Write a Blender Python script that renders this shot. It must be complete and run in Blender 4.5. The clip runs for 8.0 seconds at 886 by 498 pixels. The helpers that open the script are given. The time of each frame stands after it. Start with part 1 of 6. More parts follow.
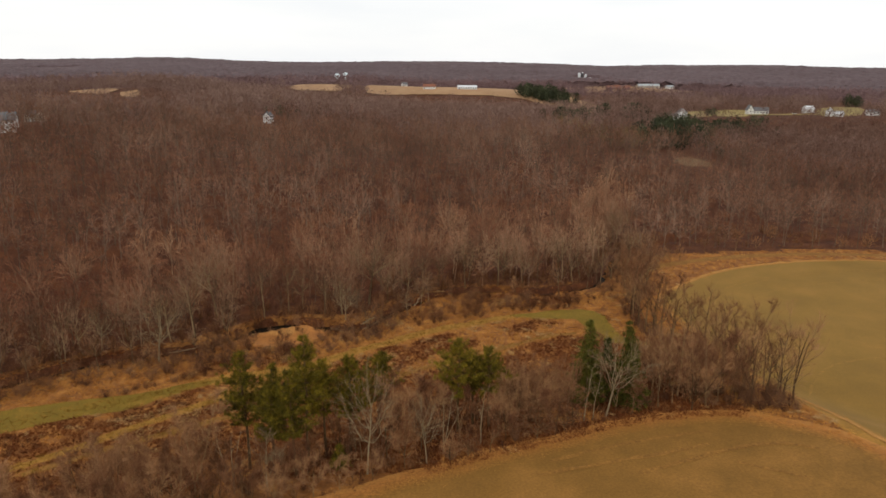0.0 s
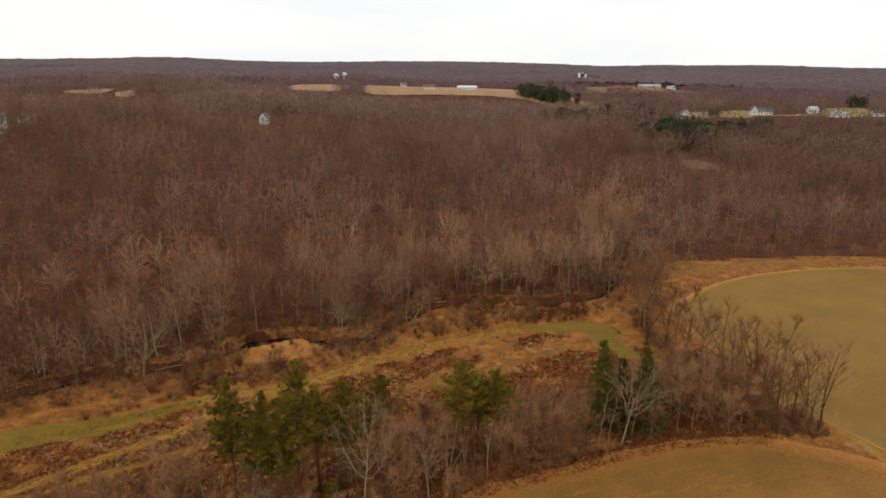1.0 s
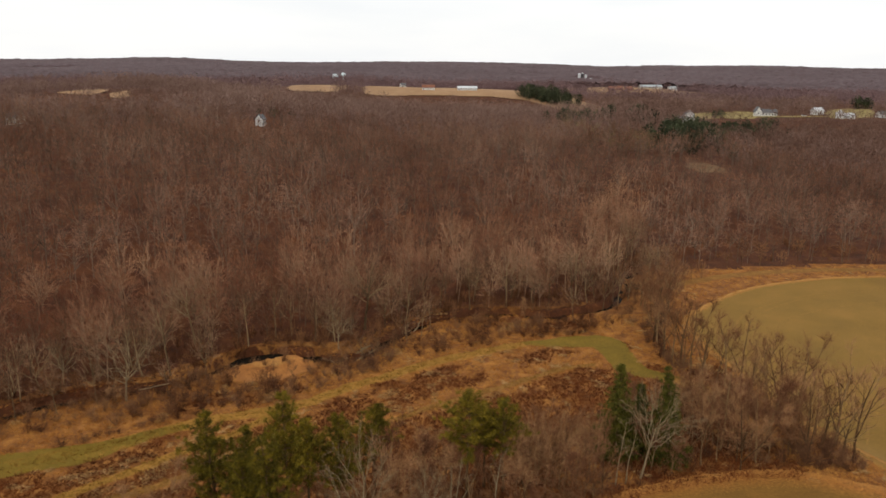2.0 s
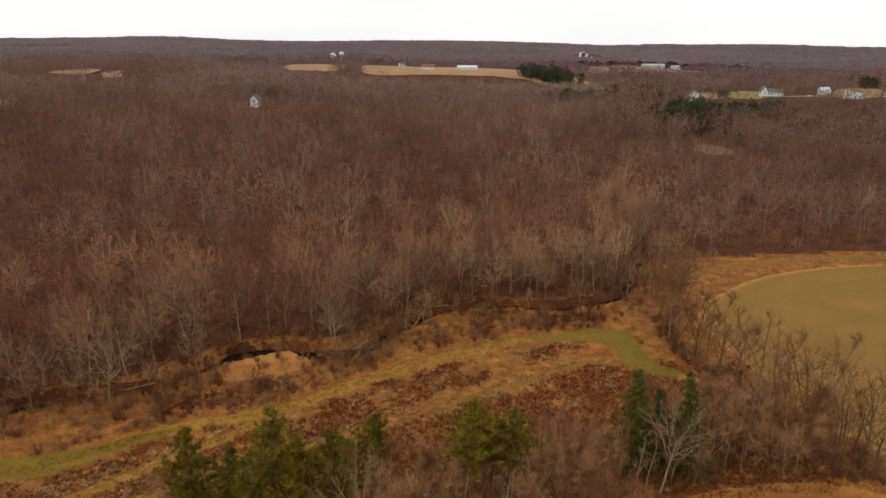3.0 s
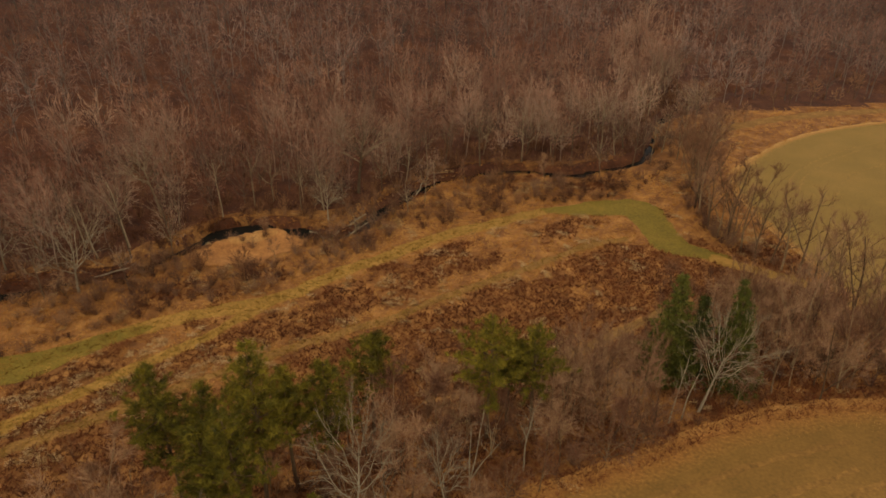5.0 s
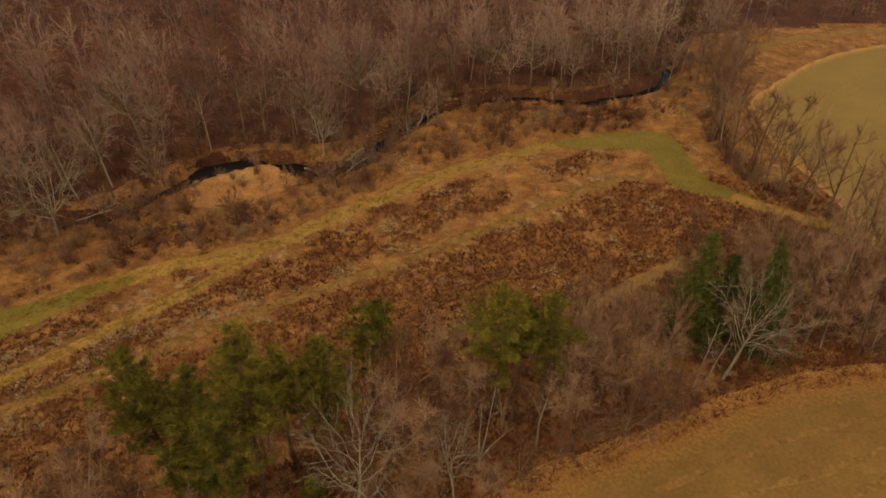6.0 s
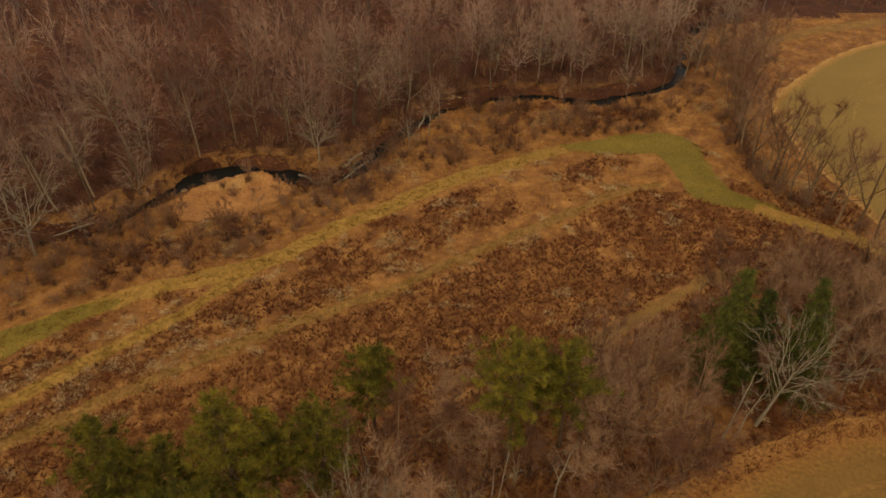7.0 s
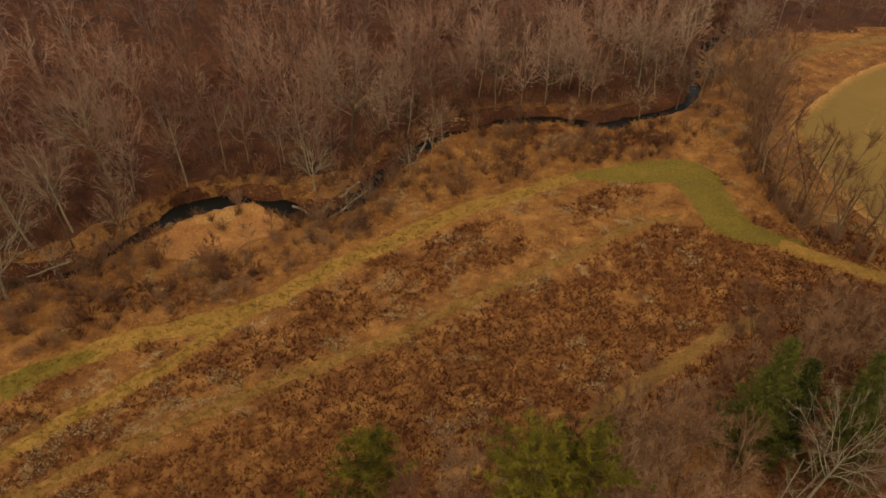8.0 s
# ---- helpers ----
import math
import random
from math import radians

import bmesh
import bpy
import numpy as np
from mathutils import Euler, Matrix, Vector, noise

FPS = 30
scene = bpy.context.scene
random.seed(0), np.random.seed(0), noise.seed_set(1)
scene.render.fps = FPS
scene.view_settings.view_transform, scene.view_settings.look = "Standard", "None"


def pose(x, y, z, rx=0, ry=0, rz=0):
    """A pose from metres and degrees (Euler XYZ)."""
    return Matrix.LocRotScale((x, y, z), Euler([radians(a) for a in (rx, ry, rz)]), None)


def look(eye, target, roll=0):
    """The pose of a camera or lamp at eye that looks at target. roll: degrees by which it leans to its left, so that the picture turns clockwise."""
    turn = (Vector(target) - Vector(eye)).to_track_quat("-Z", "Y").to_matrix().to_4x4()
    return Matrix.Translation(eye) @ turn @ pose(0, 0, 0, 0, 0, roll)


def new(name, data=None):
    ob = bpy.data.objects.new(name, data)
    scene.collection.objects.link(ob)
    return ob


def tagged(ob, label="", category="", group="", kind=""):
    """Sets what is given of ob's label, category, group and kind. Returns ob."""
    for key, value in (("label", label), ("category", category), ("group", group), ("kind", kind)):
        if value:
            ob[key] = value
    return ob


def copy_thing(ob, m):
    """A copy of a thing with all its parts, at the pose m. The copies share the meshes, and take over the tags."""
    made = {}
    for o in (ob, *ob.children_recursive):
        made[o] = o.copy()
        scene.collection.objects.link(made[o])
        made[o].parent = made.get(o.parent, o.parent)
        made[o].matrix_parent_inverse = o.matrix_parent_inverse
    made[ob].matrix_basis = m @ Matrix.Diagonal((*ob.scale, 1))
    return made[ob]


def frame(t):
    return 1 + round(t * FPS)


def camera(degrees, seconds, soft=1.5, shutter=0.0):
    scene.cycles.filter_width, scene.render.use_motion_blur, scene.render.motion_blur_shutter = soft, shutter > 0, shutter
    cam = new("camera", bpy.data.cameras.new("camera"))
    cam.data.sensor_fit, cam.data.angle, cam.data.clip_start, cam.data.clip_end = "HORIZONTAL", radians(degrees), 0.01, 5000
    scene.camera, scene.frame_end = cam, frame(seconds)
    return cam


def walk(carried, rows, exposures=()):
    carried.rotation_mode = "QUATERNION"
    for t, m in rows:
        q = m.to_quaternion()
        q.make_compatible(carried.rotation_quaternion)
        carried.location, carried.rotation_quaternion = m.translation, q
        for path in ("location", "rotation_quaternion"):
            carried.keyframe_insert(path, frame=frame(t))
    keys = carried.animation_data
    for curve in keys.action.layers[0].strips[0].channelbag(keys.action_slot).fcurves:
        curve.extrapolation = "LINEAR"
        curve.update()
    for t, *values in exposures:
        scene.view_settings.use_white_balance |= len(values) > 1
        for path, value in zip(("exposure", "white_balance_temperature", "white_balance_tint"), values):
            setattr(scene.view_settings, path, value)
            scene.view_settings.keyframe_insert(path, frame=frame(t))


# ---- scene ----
cam = camera(62.9, 8.0, soft=1.6)
METRES, EYE, TILT, LEAN, TURN = 80.2, 70.0, -15.0, -0.35, 0.0
ROWS = [
    (0.0, 0.0, 0.0, 0.0, 0.0, 0.0, 0.0),
    (0.5, -0.0043, 0.0597, 0.0152, -0.03, -0.0, -0.01),
    (1.0, -0.0083, 0.1192, 0.031, -0.07, 0.0, -0.02),
    (1.5, -0.0121, 0.1786, 0.0467, -0.1, 0.01, -0.02),
    (2.0, -0.0158, 0.2426, 0.063, -0.13, 0.02, -0.02),
    (3.3, -0.0246, 0.3944, 0.0994, -0.2, -2.47, 0.05),
    (3.5, -0.0259, 0.4178, 0.105, -0.21, -3.29, 0.06),
    (4.0, -0.0299, 0.4809, 0.1229, -0.24, -7.36, 0.12),
    (4.5, -0.0341, 0.5402, 0.1397, -0.28, -11.01, 0.17),
    (5.8, -0.0453, 0.6958, 0.1855, -0.34, -20.17, 0.265),
    (6.0, -0.047, 0.7197, 0.1925, -0.35, -21.52, 0.28),
    (6.5, -0.0511, 0.7803, 0.2109, -0.39, -23.19, 0.31),
    (7.0, -0.0548, 0.84, 0.2267, -0.4, -23.22, 0.31),
    (7.5, -0.0587, 0.8993, 0.2428, -0.42, -23.26, 0.3),
    (8.0, -0.0636, 0.9634, 0.2594, -0.51, -23.27, 0.26),
]
walk(cam, [(t, pose(0, 0, EYE, TILT, LEAN, TURN) @ pose(METRES * x, METRES * y, METRES * z, 90 + pitch, roll, yaw)) for t, x, y, z, yaw, pitch, roll in ROWS],
     exposures=[(0.0, 0.06, 6500, 10), (3.5, 0.06, 6550, 10), (6.0, 0.0, 6850, 10), (8.0, 0.0, 6850, 10)])

# ---- sky and light ----
world = bpy.data.worlds.new("world")
scene.world = world
world.use_nodes = True
SUN_UP, SUN_ROUND = 38.0, 205.0
wn, wl = world.node_tree.nodes, world.node_tree.links
wn.clear()
sky = wn.new("ShaderNodeTexSky")
sky.sky_type, sky.sun_disc = "NISHITA", False
sky.sun_elevation, sky.sun_rotation = radians(SUN_UP), radians(SUN_ROUND)
clear_sky = wn.new("ShaderNodeBackground")
clear_sky.inputs["Strength"].default_value = 0.1
wl.new(sky.outputs[0], clear_sky.inputs["Color"])
where = wn.new("ShaderNodeTexCoord")
stretch = wn.new("ShaderNodeMapping")
stretch.inputs["Scale"].default_value = (2.0, 2.0, 9.0)
wl.new(where.outputs["Generated"], stretch.inputs["Vector"])
clouds = wn.new("ShaderNodeTexNoise")
clouds.inputs["Scale"].default_value = 1.6
clouds.inputs["Detail"].default_value = 5.0
wl.new(stretch.outputs[0], clouds.inputs["Vector"])
deck = wn.new("ShaderNodeValToRGB")
deck.color_ramp.elements[0].position, deck.color_ramp.elements[0].color = 0.3, (0.90, 0.915, 0.93, 1)
deck.color_ramp.elements[1].position, deck.color_ramp.elements[1].color = 0.62, (1.0, 0.995, 0.98, 1)
wl.new(clouds.outputs["Fac"], deck.inputs["Fac"])
overcast = wn.new("ShaderNodeBackground")
overcast.inputs["Strength"].default_value = 1.02
wl.new(deck.outputs[0], overcast.inputs["Color"])
both = wn.new("ShaderNodeMixShader")
both.inputs[0].default_value = 0.93
wl.new(clear_sky.outputs[0], both.inputs[1])
wl.new(overcast.outputs[0], both.inputs[2])
wout = wn.new("ShaderNodeOutputWorld")
wl.new(both.outputs[0], wout.inputs["Surface"])

sun = new("sun", bpy.data.lights.new("sun", "SUN"))
sun.data.energy, sun.data.angle, sun.data.color = 0.6, radians(25), (1.0, 0.95, 0.87)
sa, se = radians(SUN_ROUND), radians(SUN_UP)
sun.matrix_world = look((0, 0, 200), (-math.sin(sa) * math.cos(se) * 100, -math.cos(sa) * math.cos(se) * 100, 200 - math.sin(se) * 100))
scene.view_settings.exposure = 0.0

# ---- plan, in metres: x to the east, y to the north, the stream's plain at z = 0 ----
CREEK = [(-190, 75), (-150, 104), (-118, 131), (-100, 143), (-91, 150.5), (-83, 156.5), (-75, 160.5), (-66, 162.8), (-60.5, 165), (-57, 168.5), (-53, 174), (-50, 178.5), (-46.8, 182),
         (-41.4, 183.8), (-36.6, 184.2), (-32, 183.2), (-29, 180.2), (-25.5, 179), (-22.4, 180), (-19.5, 182.5), (-17.5, 187), (-13.5, 194), (-9.5, 200), (-4.5, 205.5), (0, 208.5), (8, 211.8),
         (16, 213), (22, 212.8), (27, 210.8), (30, 210.5), (37, 214.2), (43, 216.5), (48.5, 220), (52, 226.5), (55, 234), (60, 247), (68, 259), (80, 270), (98, 281), (124, 281), (173, 272), (230, 262), (340, 268)]
WOODS = [(-190, 75), (-130, 120), (-60, 166), (0, 209), (45, 219), (62, 250), (92, 278), (340, 268)]
TRACK_A = [(-120, 105), (-85, 127), (-67, 137), (-60, 141.3), (-53.4, 145), (-46, 149.2), (-38, 152.2), (-31, 155.3), (-27, 157.9), (-23.6, 161.4), (-19.8, 164.8), (-15.7, 167.6), (-11.4, 170.7), (-7.9, 174), (-3.9, 177), (2.5, 180.9), (7.5, 183), (12.6, 185.9), (20, 190)]
TRACK_B = [(-78, 109), (-66, 119.5), (-58.3, 127.8), (-52.8, 132.8), (-49, 136.4), (-44, 140.6), (-40, 144.4), (-37, 147.8), (-34, 151.8), (-31, 155)]
TRACK_C = [(-72, 110), (-57, 121), (-49, 126.2), (-42, 131), (-35, 135.5), (-28, 139.8), (-18.3, 145.2), (-10.5, 149.3), (-1.2, 156), (3.9, 159), (9.5, 163), (14.8, 166.1), (19.7, 169.6), (24.9, 173.3), (30, 175.6), (35.1, 177.1)]
LAWN = [(18.6, 190.8), (23.7, 192.5), (29.3, 194.6), (34.8, 195.8), (40, 195.8), (43.3, 194.4), (45.3, 191.6), (45.8, 187.3), (45.9, 182.9), (46, 178.7), (47.2, 175.5), (50.3, 172.6), (53, 169.4), (50.6, 168), (45.8, 169.8),
        (42.5, 170.9), (39.7, 173.2), (38.8, 177.1), (38.1, 181.2), (37.7, 185), (36.8, 187.4), (32.9, 187.9), (27.9, 187.9), (23, 188.7)]
STRIP = [(-104, 114), (-82, 125), (-73.5, 129.8), (-64.6, 133.8), (-57.5, 139.8), (-51.5, 144.2), (-50, 147), (-57.4, 144.4), (-67.3, 140), (-77.6, 136.6), (-87.2, 133), (-106, 124)]
FIELD_EAST = [(67, 207), (75, 216.5), (86, 227.5), (99, 236.5), (116, 243.5), (134, 247.5), (156, 247), (200, 236), (300, 215), (300, 40), (130, 60), (95, 84), (79, 103), (75, 114), (74, 130), (73.5, 143), (71.5, 150), (69.5, 158), (68, 172), (65.5, 190)]
FIELD_SOUTH = [(-28, 86), (-13, 93), (-7, 97), (2, 101), (9, 104.8), (16, 107.5), (22, 110), (29, 113.5), (36, 116.2), (44, 118), (52, 118.8), (57, 117.6), (66, 113), (70, 109), (74, 103),
               (86, 85), (110, 40), (100, -60), (-90, -60), (-80, 40), (-50, 74)]
BANK_FOOT = [(-120, 40), (-80, 58), (-28, 86), (-13, 93), (9, 104.8), (29, 113.5), (44, 118), (54, 119), (66, 116), (74, 109), (90, 92), (130, 60), (220, 10)]
HEDGE_PATH = [(12.5, 133.5), (15.3, 136), (20.3, 139.7), (26.5, 144.2), (34.7, 150), (41, 152.6)]
NORTH_LANE = [(64, 224), (69, 235), (75, 240), (87, 246), (101, 251), (116, 254.5), (140, 257), (180, 254)]
LANE = [(49, 169.6), (53.5, 166.4), (58.5, 163), (63, 160), (67, 155), (69.5, 149), (71, 141), (71.4, 131), (71.8, 120), (73.5, 109), (81, 97)]
PLAIN = [(-170, 84), (-128, 126), (-108, 141), (-91, 155), (-77, 165), (-62, 169), (-57, 174), (-52, 185), (-38, 190), (-24, 188), (-15, 201), (-3, 212), (7, 217), (31, 217),
         (44, 221), (52, 231), (58, 249), (66, 251), (76, 254), (90, 257), (108, 259), (138, 264), (173, 262), (230, 252), (330, 255), (330, 212), (200, 229), (156, 238), (134, 239), (99, 229), (86, 221),
         (77, 211), (73, 200), (74, 175), (76, 158), (78, 148), (82, 136), (87, 122), (100, 96), (85, 80), (72, 102), (66, 107), (57, 112), (44, 112.5), (29, 108), (16, 102), (2, 96), (-13, 88), (-30, 79), (-80, 50), (-150, 30), (-190, 50)]
BAR = [(-47, 178.5), (-42, 181), (-36.5, 181.5), (-33, 179.5), (-31.5, 176.5), (-28.8, 175), (-31, 172), (-34.5, 170), (-36, 166.5), (-40, 167.5), (-44, 166), (-48, 169), (-51.5, 170), (-49, 174.5)]
SANDBAR = [(-45.5, 179), (-41, 180.8), (-37, 181), (-35.5, 179.8), (-37, 178.2), (-41.5, 177.2), (-44.3, 176.8)]
NORTH_BANK = [(-72, 165.5), (-67, 169), (-62, 173), (-57, 178), (-52, 182.5), (-48, 184.8), (-50.5, 180.6), (-54, 175.6), (-57.5, 170.8), (-62, 167), (-67, 165)]
FAR_BANK = [(-46, 186.5), (-40, 188.5), (-34, 189), (-28, 189.5), (-22, 191.5), (-18.5, 190.5), (-19, 187.5), (-21.5, 184), (-25, 182.6), (-29, 184), (-32, 186.4), (-37, 187)]
FAR_FIELDS = [[(-182, 900), (-126, 903), (-124, 1000), (-184, 1000)],
              [(-90, 903), (-30, 898), (40, 898), (92, 880), (118, 845), (138, 800), (160, 790), (176, 830), (165, 880), (150, 940), (140, 1015), (40, 1022), (-90, 1015)],
              [(-352, 706), (-340, 716), (-324, 712), (-303, 690), (-310, 672), (-330, 682), (-350, 692)],
              [(212, 1178), (300, 1172), (398, 1188), (402, 1290), (214, 1290)],
              [(352, 2085), (452, 2085), (455, 2230), (350, 2230)],
              [(124, 385), (133, 378), (144, 388), (146, 404), (135, 410), (126, 398)],
              [(-293, 674), (-280, 684), (-271, 658), (-284, 655)]]
LAWNS = [[(233, 688), (252, 690), (276, 765), (256, 768)], [(258, 690), (288, 695), (322, 775), (290, 776)], [(360, 699), (402, 708), (448, 790), (408, 791)], [(294, 702), (363, 709), (372, 724), (300, 718)]]
PINES = [(-31.6, 106.8, 25.6, 4.2, 0.4), (-27.4, 106, 23.4, 3.5, 0.44), (-21.6, 104.9, 28.2, 4.3, 0.4), (-22.6, 100.9, 24.8, 3.9, 0.38), (-19.2, 109.4, 22.9, 3.1, 0.46), (-15.4, 110.6, 23.6, 3.7, 0.4),
         (-11.2, 119.3, 20.0, 3.9, 0.46), (3, 116.4, 23.8, 4.7, 0.46), (8.6, 117.6, 21.4, 4.0, 0.44), (5.8, 119.8, 18.8, 3.2, 0.5), (-26.2, 101.8, 21.5, 3.5, 0.4)]
SPRUCES = [(27.9, 127.1, 23.4, 4.0, 0.06), (35.6, 123.8, 24.0, 3.9, 0.05), (31.8, 127.6, 19.5, 2.9, 0.1), (-16, 103, 10.5, 1.9, 0.05)]
EVERGREENS = [p[:2] for p in PINES + SPRUCES]
GROVES = [((128, 440), (160, 490), 15), ((150, 480), (205, 590), 17), ((190, 560), (250, 628), 13), ((262, 640), (300, 645), 7), ((74, 558), (98, 580), 8), ((100, 600), (132, 622), 10), ((136, 622), (165, 640), 8),
          ((98, 905), (122, 872), 9), ((122, 872), (146, 838), 8)]
GLADES = [(-108, 452, 2.6, 3.5), (215, 650, 11, 14), (306, 712, 14, 16), (415, 700, 9, 22), (362, 735, 10, 12), (-387, 1430, 26, 70), (-261, 1840, 40, 90), (-1533, 2880, 120, 160), (-847, 1440, 22, 60),
          (-778, 1420, 22, 60), (-683, 1360, 22, 60), (-964, 2160, 30, 90)]


def smooth(a, b, v):
    k = np.clip((v - a) / (b - a), 0, 1)
    return k * k * (3 - 2 * k)


def lattice(i, j, seed):
    n = (i * 374761393 + j * 668265263 + seed * 1442695041) & 0x7FFFFFFF
    n = ((n ^ (n >> 13)) * 1274126177) & 0x7FFFFFFF
    return ((n ^ (n >> 16)) & 0xFFFF) / 65535.0


def patchy(x, y, size, seed=0):
    """Smooth random values, 0 to 1, that change over about size metres."""
    u, v = np.asarray(x, float) / size, np.asarray(y, float) / size
    i, j = np.floor(u).astype(np.int64), np.floor(v).astype(np.int64)
    fu, fv = u - i, v - j
    fu, fv = fu * fu * (3 - 2 * fu), fv * fv * (3 - 2 * fv)
    a = lattice(i, j, seed) * (1 - fu) + lattice(i + 1, j, seed) * fu
    b = lattice(i, j + 1, seed) * (1 - fu) + lattice(i + 1, j + 1, seed) * fu
    return a * (1 - fv) + b * fv


def line_distance(x, y, line):
    x, y = np.asarray(x, float), np.asarray(y, float)
    best = np.full(x.shape, 1e9)
    for (ax, ay), (bx, by) in zip(line, line[1:]):
        dx, dy = bx - ax, by - ay
        k = np.clip(((x - ax) * dx + (y - ay) * dy) / (dx * dx + dy * dy), 0, 1)
        best = np.minimum(best, np.hypot(x - ax - k * dx, y - ay - k * dy))
    return best


def inside(x, y, loop):
    x, y = np.asarray(x, float), np.asarray(y, float)
    res = np.zeros(x.shape, bool)
    for (ax, ay), (bx, by) in zip(loop, loop[1:] + loop[:1]):
        if ay != by:
            res ^= ((ay > y) != (by > y)) & (x < (bx - ax) * (y - ay) / (by - ay) + ax)
    return res


def curve_through(points, step, closed=False):
    """Points every step metres on a smooth curve through the given ones."""
    p = [Vector((a, b)) for a, b in points]
    n, res = len(p), []
    for i in range(n if closed else n - 1):
        a, b, c, d = (p[k % n] if closed else p[min(max(k, 0), n - 1)] for k in (i - 1, i, i + 1, i + 2))
        count = max(1, int((c - b).length / step))
        for k in range(count):
            t = k / count
            q = 0.5 * (2 * b + (c - a) * t + (2 * a - 5 * b + 4 * c - d) * t * t + (3 * b - a - 3 * c + d) * t ** 3)
            res.append((q.x, q.y))
    return res if closed else res + [tuple(p[-1])]


CREEK_LINE = curve_through(CREEK, 2.0)
WOODS_X, WOODS_Y = [a for a, b in WOODS], [b for a, b in WOODS]


def terrain(x, y):
    x, y = np.asarray(x, float), np.asarray(y, float)
    u = y - np.interp(x, WOODS_X, WOODS_Y)
    z = 7.2 * (1 - smooth(0, 42, y - np.interp(x, [p[0] for p in BANK_FOOT], [p[1] for p in BANK_FOOT]))) * (np.abs(x) < 2000)
    low = smooth(140, 230, x) * (1 - smooth(612, 668, y))
    z += 17 * smooth(15, 190, u) * (1 - 0.68 * low)
    z += 9 * smooth(0, -200, x) * smooth(60, 250, u) * (1 - smooth(900, 1300, y))
    z += 7 * np.exp(-((x - 106) / 48) ** 2 - ((y - 370) / 50) ** 2)
    z += 12 * np.exp(-((x - 10) / 230) ** 2 - ((y - 985) / 110) ** 2)
    z -= 10 * np.exp(-((x - 20) / 260) ** 2 - ((y - 775) / 75) ** 2)
    z += 12 * np.exp(-((x + 300) / 110) ** 2 - ((y - 715) / 70) ** 2) - 8 * np.exp(-((x + 270) / 120) ** 2 - ((y - 570) / 60) ** 2)
    z += 9 * np.exp(-((x + 110) / 60) ** 2 - ((y - 475) / 55) ** 2) + 7 * np.exp(-((x + 220) / 50) ** 2 - ((y - 385) / 50) ** 2)
    z += 9 * np.exp(-((x - 310) / 150) ** 2 - ((y - 1255) / 85) ** 2) - 10 * np.exp(-((x - 290) / 190) ** 2 - ((y - 1060) / 110) ** 2)
    far = smooth(1000, 1700, np.hypot(x, y))
    z += far * (22 * (patchy(x, y, 900, 3) - 0.55) + 10 * (patchy(x, y, 330, 4) - 0.5) - 7 - 8 * smooth(-500, 1500, x))
    z += 14 * smooth(3200, 4600, y) * smooth(200, -1800, x)
    z += smooth(20, 120, u) * 5 * (patchy(x, y, 85, 6) - 0.5)
    z += 0.5 * (patchy(x, y, 22, 7) - 0.5) + 0.12 * (patchy(x, y, 5, 8) - 0.5) * (y > 126) * (y < 232)
    near = (np.abs(x) < 360) & (y > 50) & (y < 320)
    if near.any():
        d = line_distance(x[near], y[near], CREEK_LINE)
        wob = 1.6 * (patchy(x[near], y[near], 6, 9) - 0.5) + 1.4 * (patchy(x[near], y[near], 2.6, 11) - 0.5)
        bar = np.clip(1 - np.hypot((x[near] + 40.5) / 11, (y[near] - 174) / 8.5), 0, 1)
        wide = 1.5 * patchy(x[near], y[near], 14, 10) * (1 - 0.65 * smooth(-28, -16, x[near])) + 0.4 * smooth(-12, -6, x[near]) * (1 - smooth(40, 46, x[near]))
        wide -= 0.4 * smooth(-55, -65, x[near])
        wide *= 1 - smooth(44, 50, x[near])
        wide -= 0.45 * smooth(44, 50, x[near])
        cut = 2.6 * (1 - smooth(0.5 + wide, 2.4 + wide, d + wob))
        z[near] -= np.maximum(cut, 1.6 * smooth(0, 0.75, bar) * smooth(0.0, 3.0, d))
    return z


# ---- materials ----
# baked-in colour balance: all winter plant and soil colours are darkened and warmed alike
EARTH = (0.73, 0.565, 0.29)


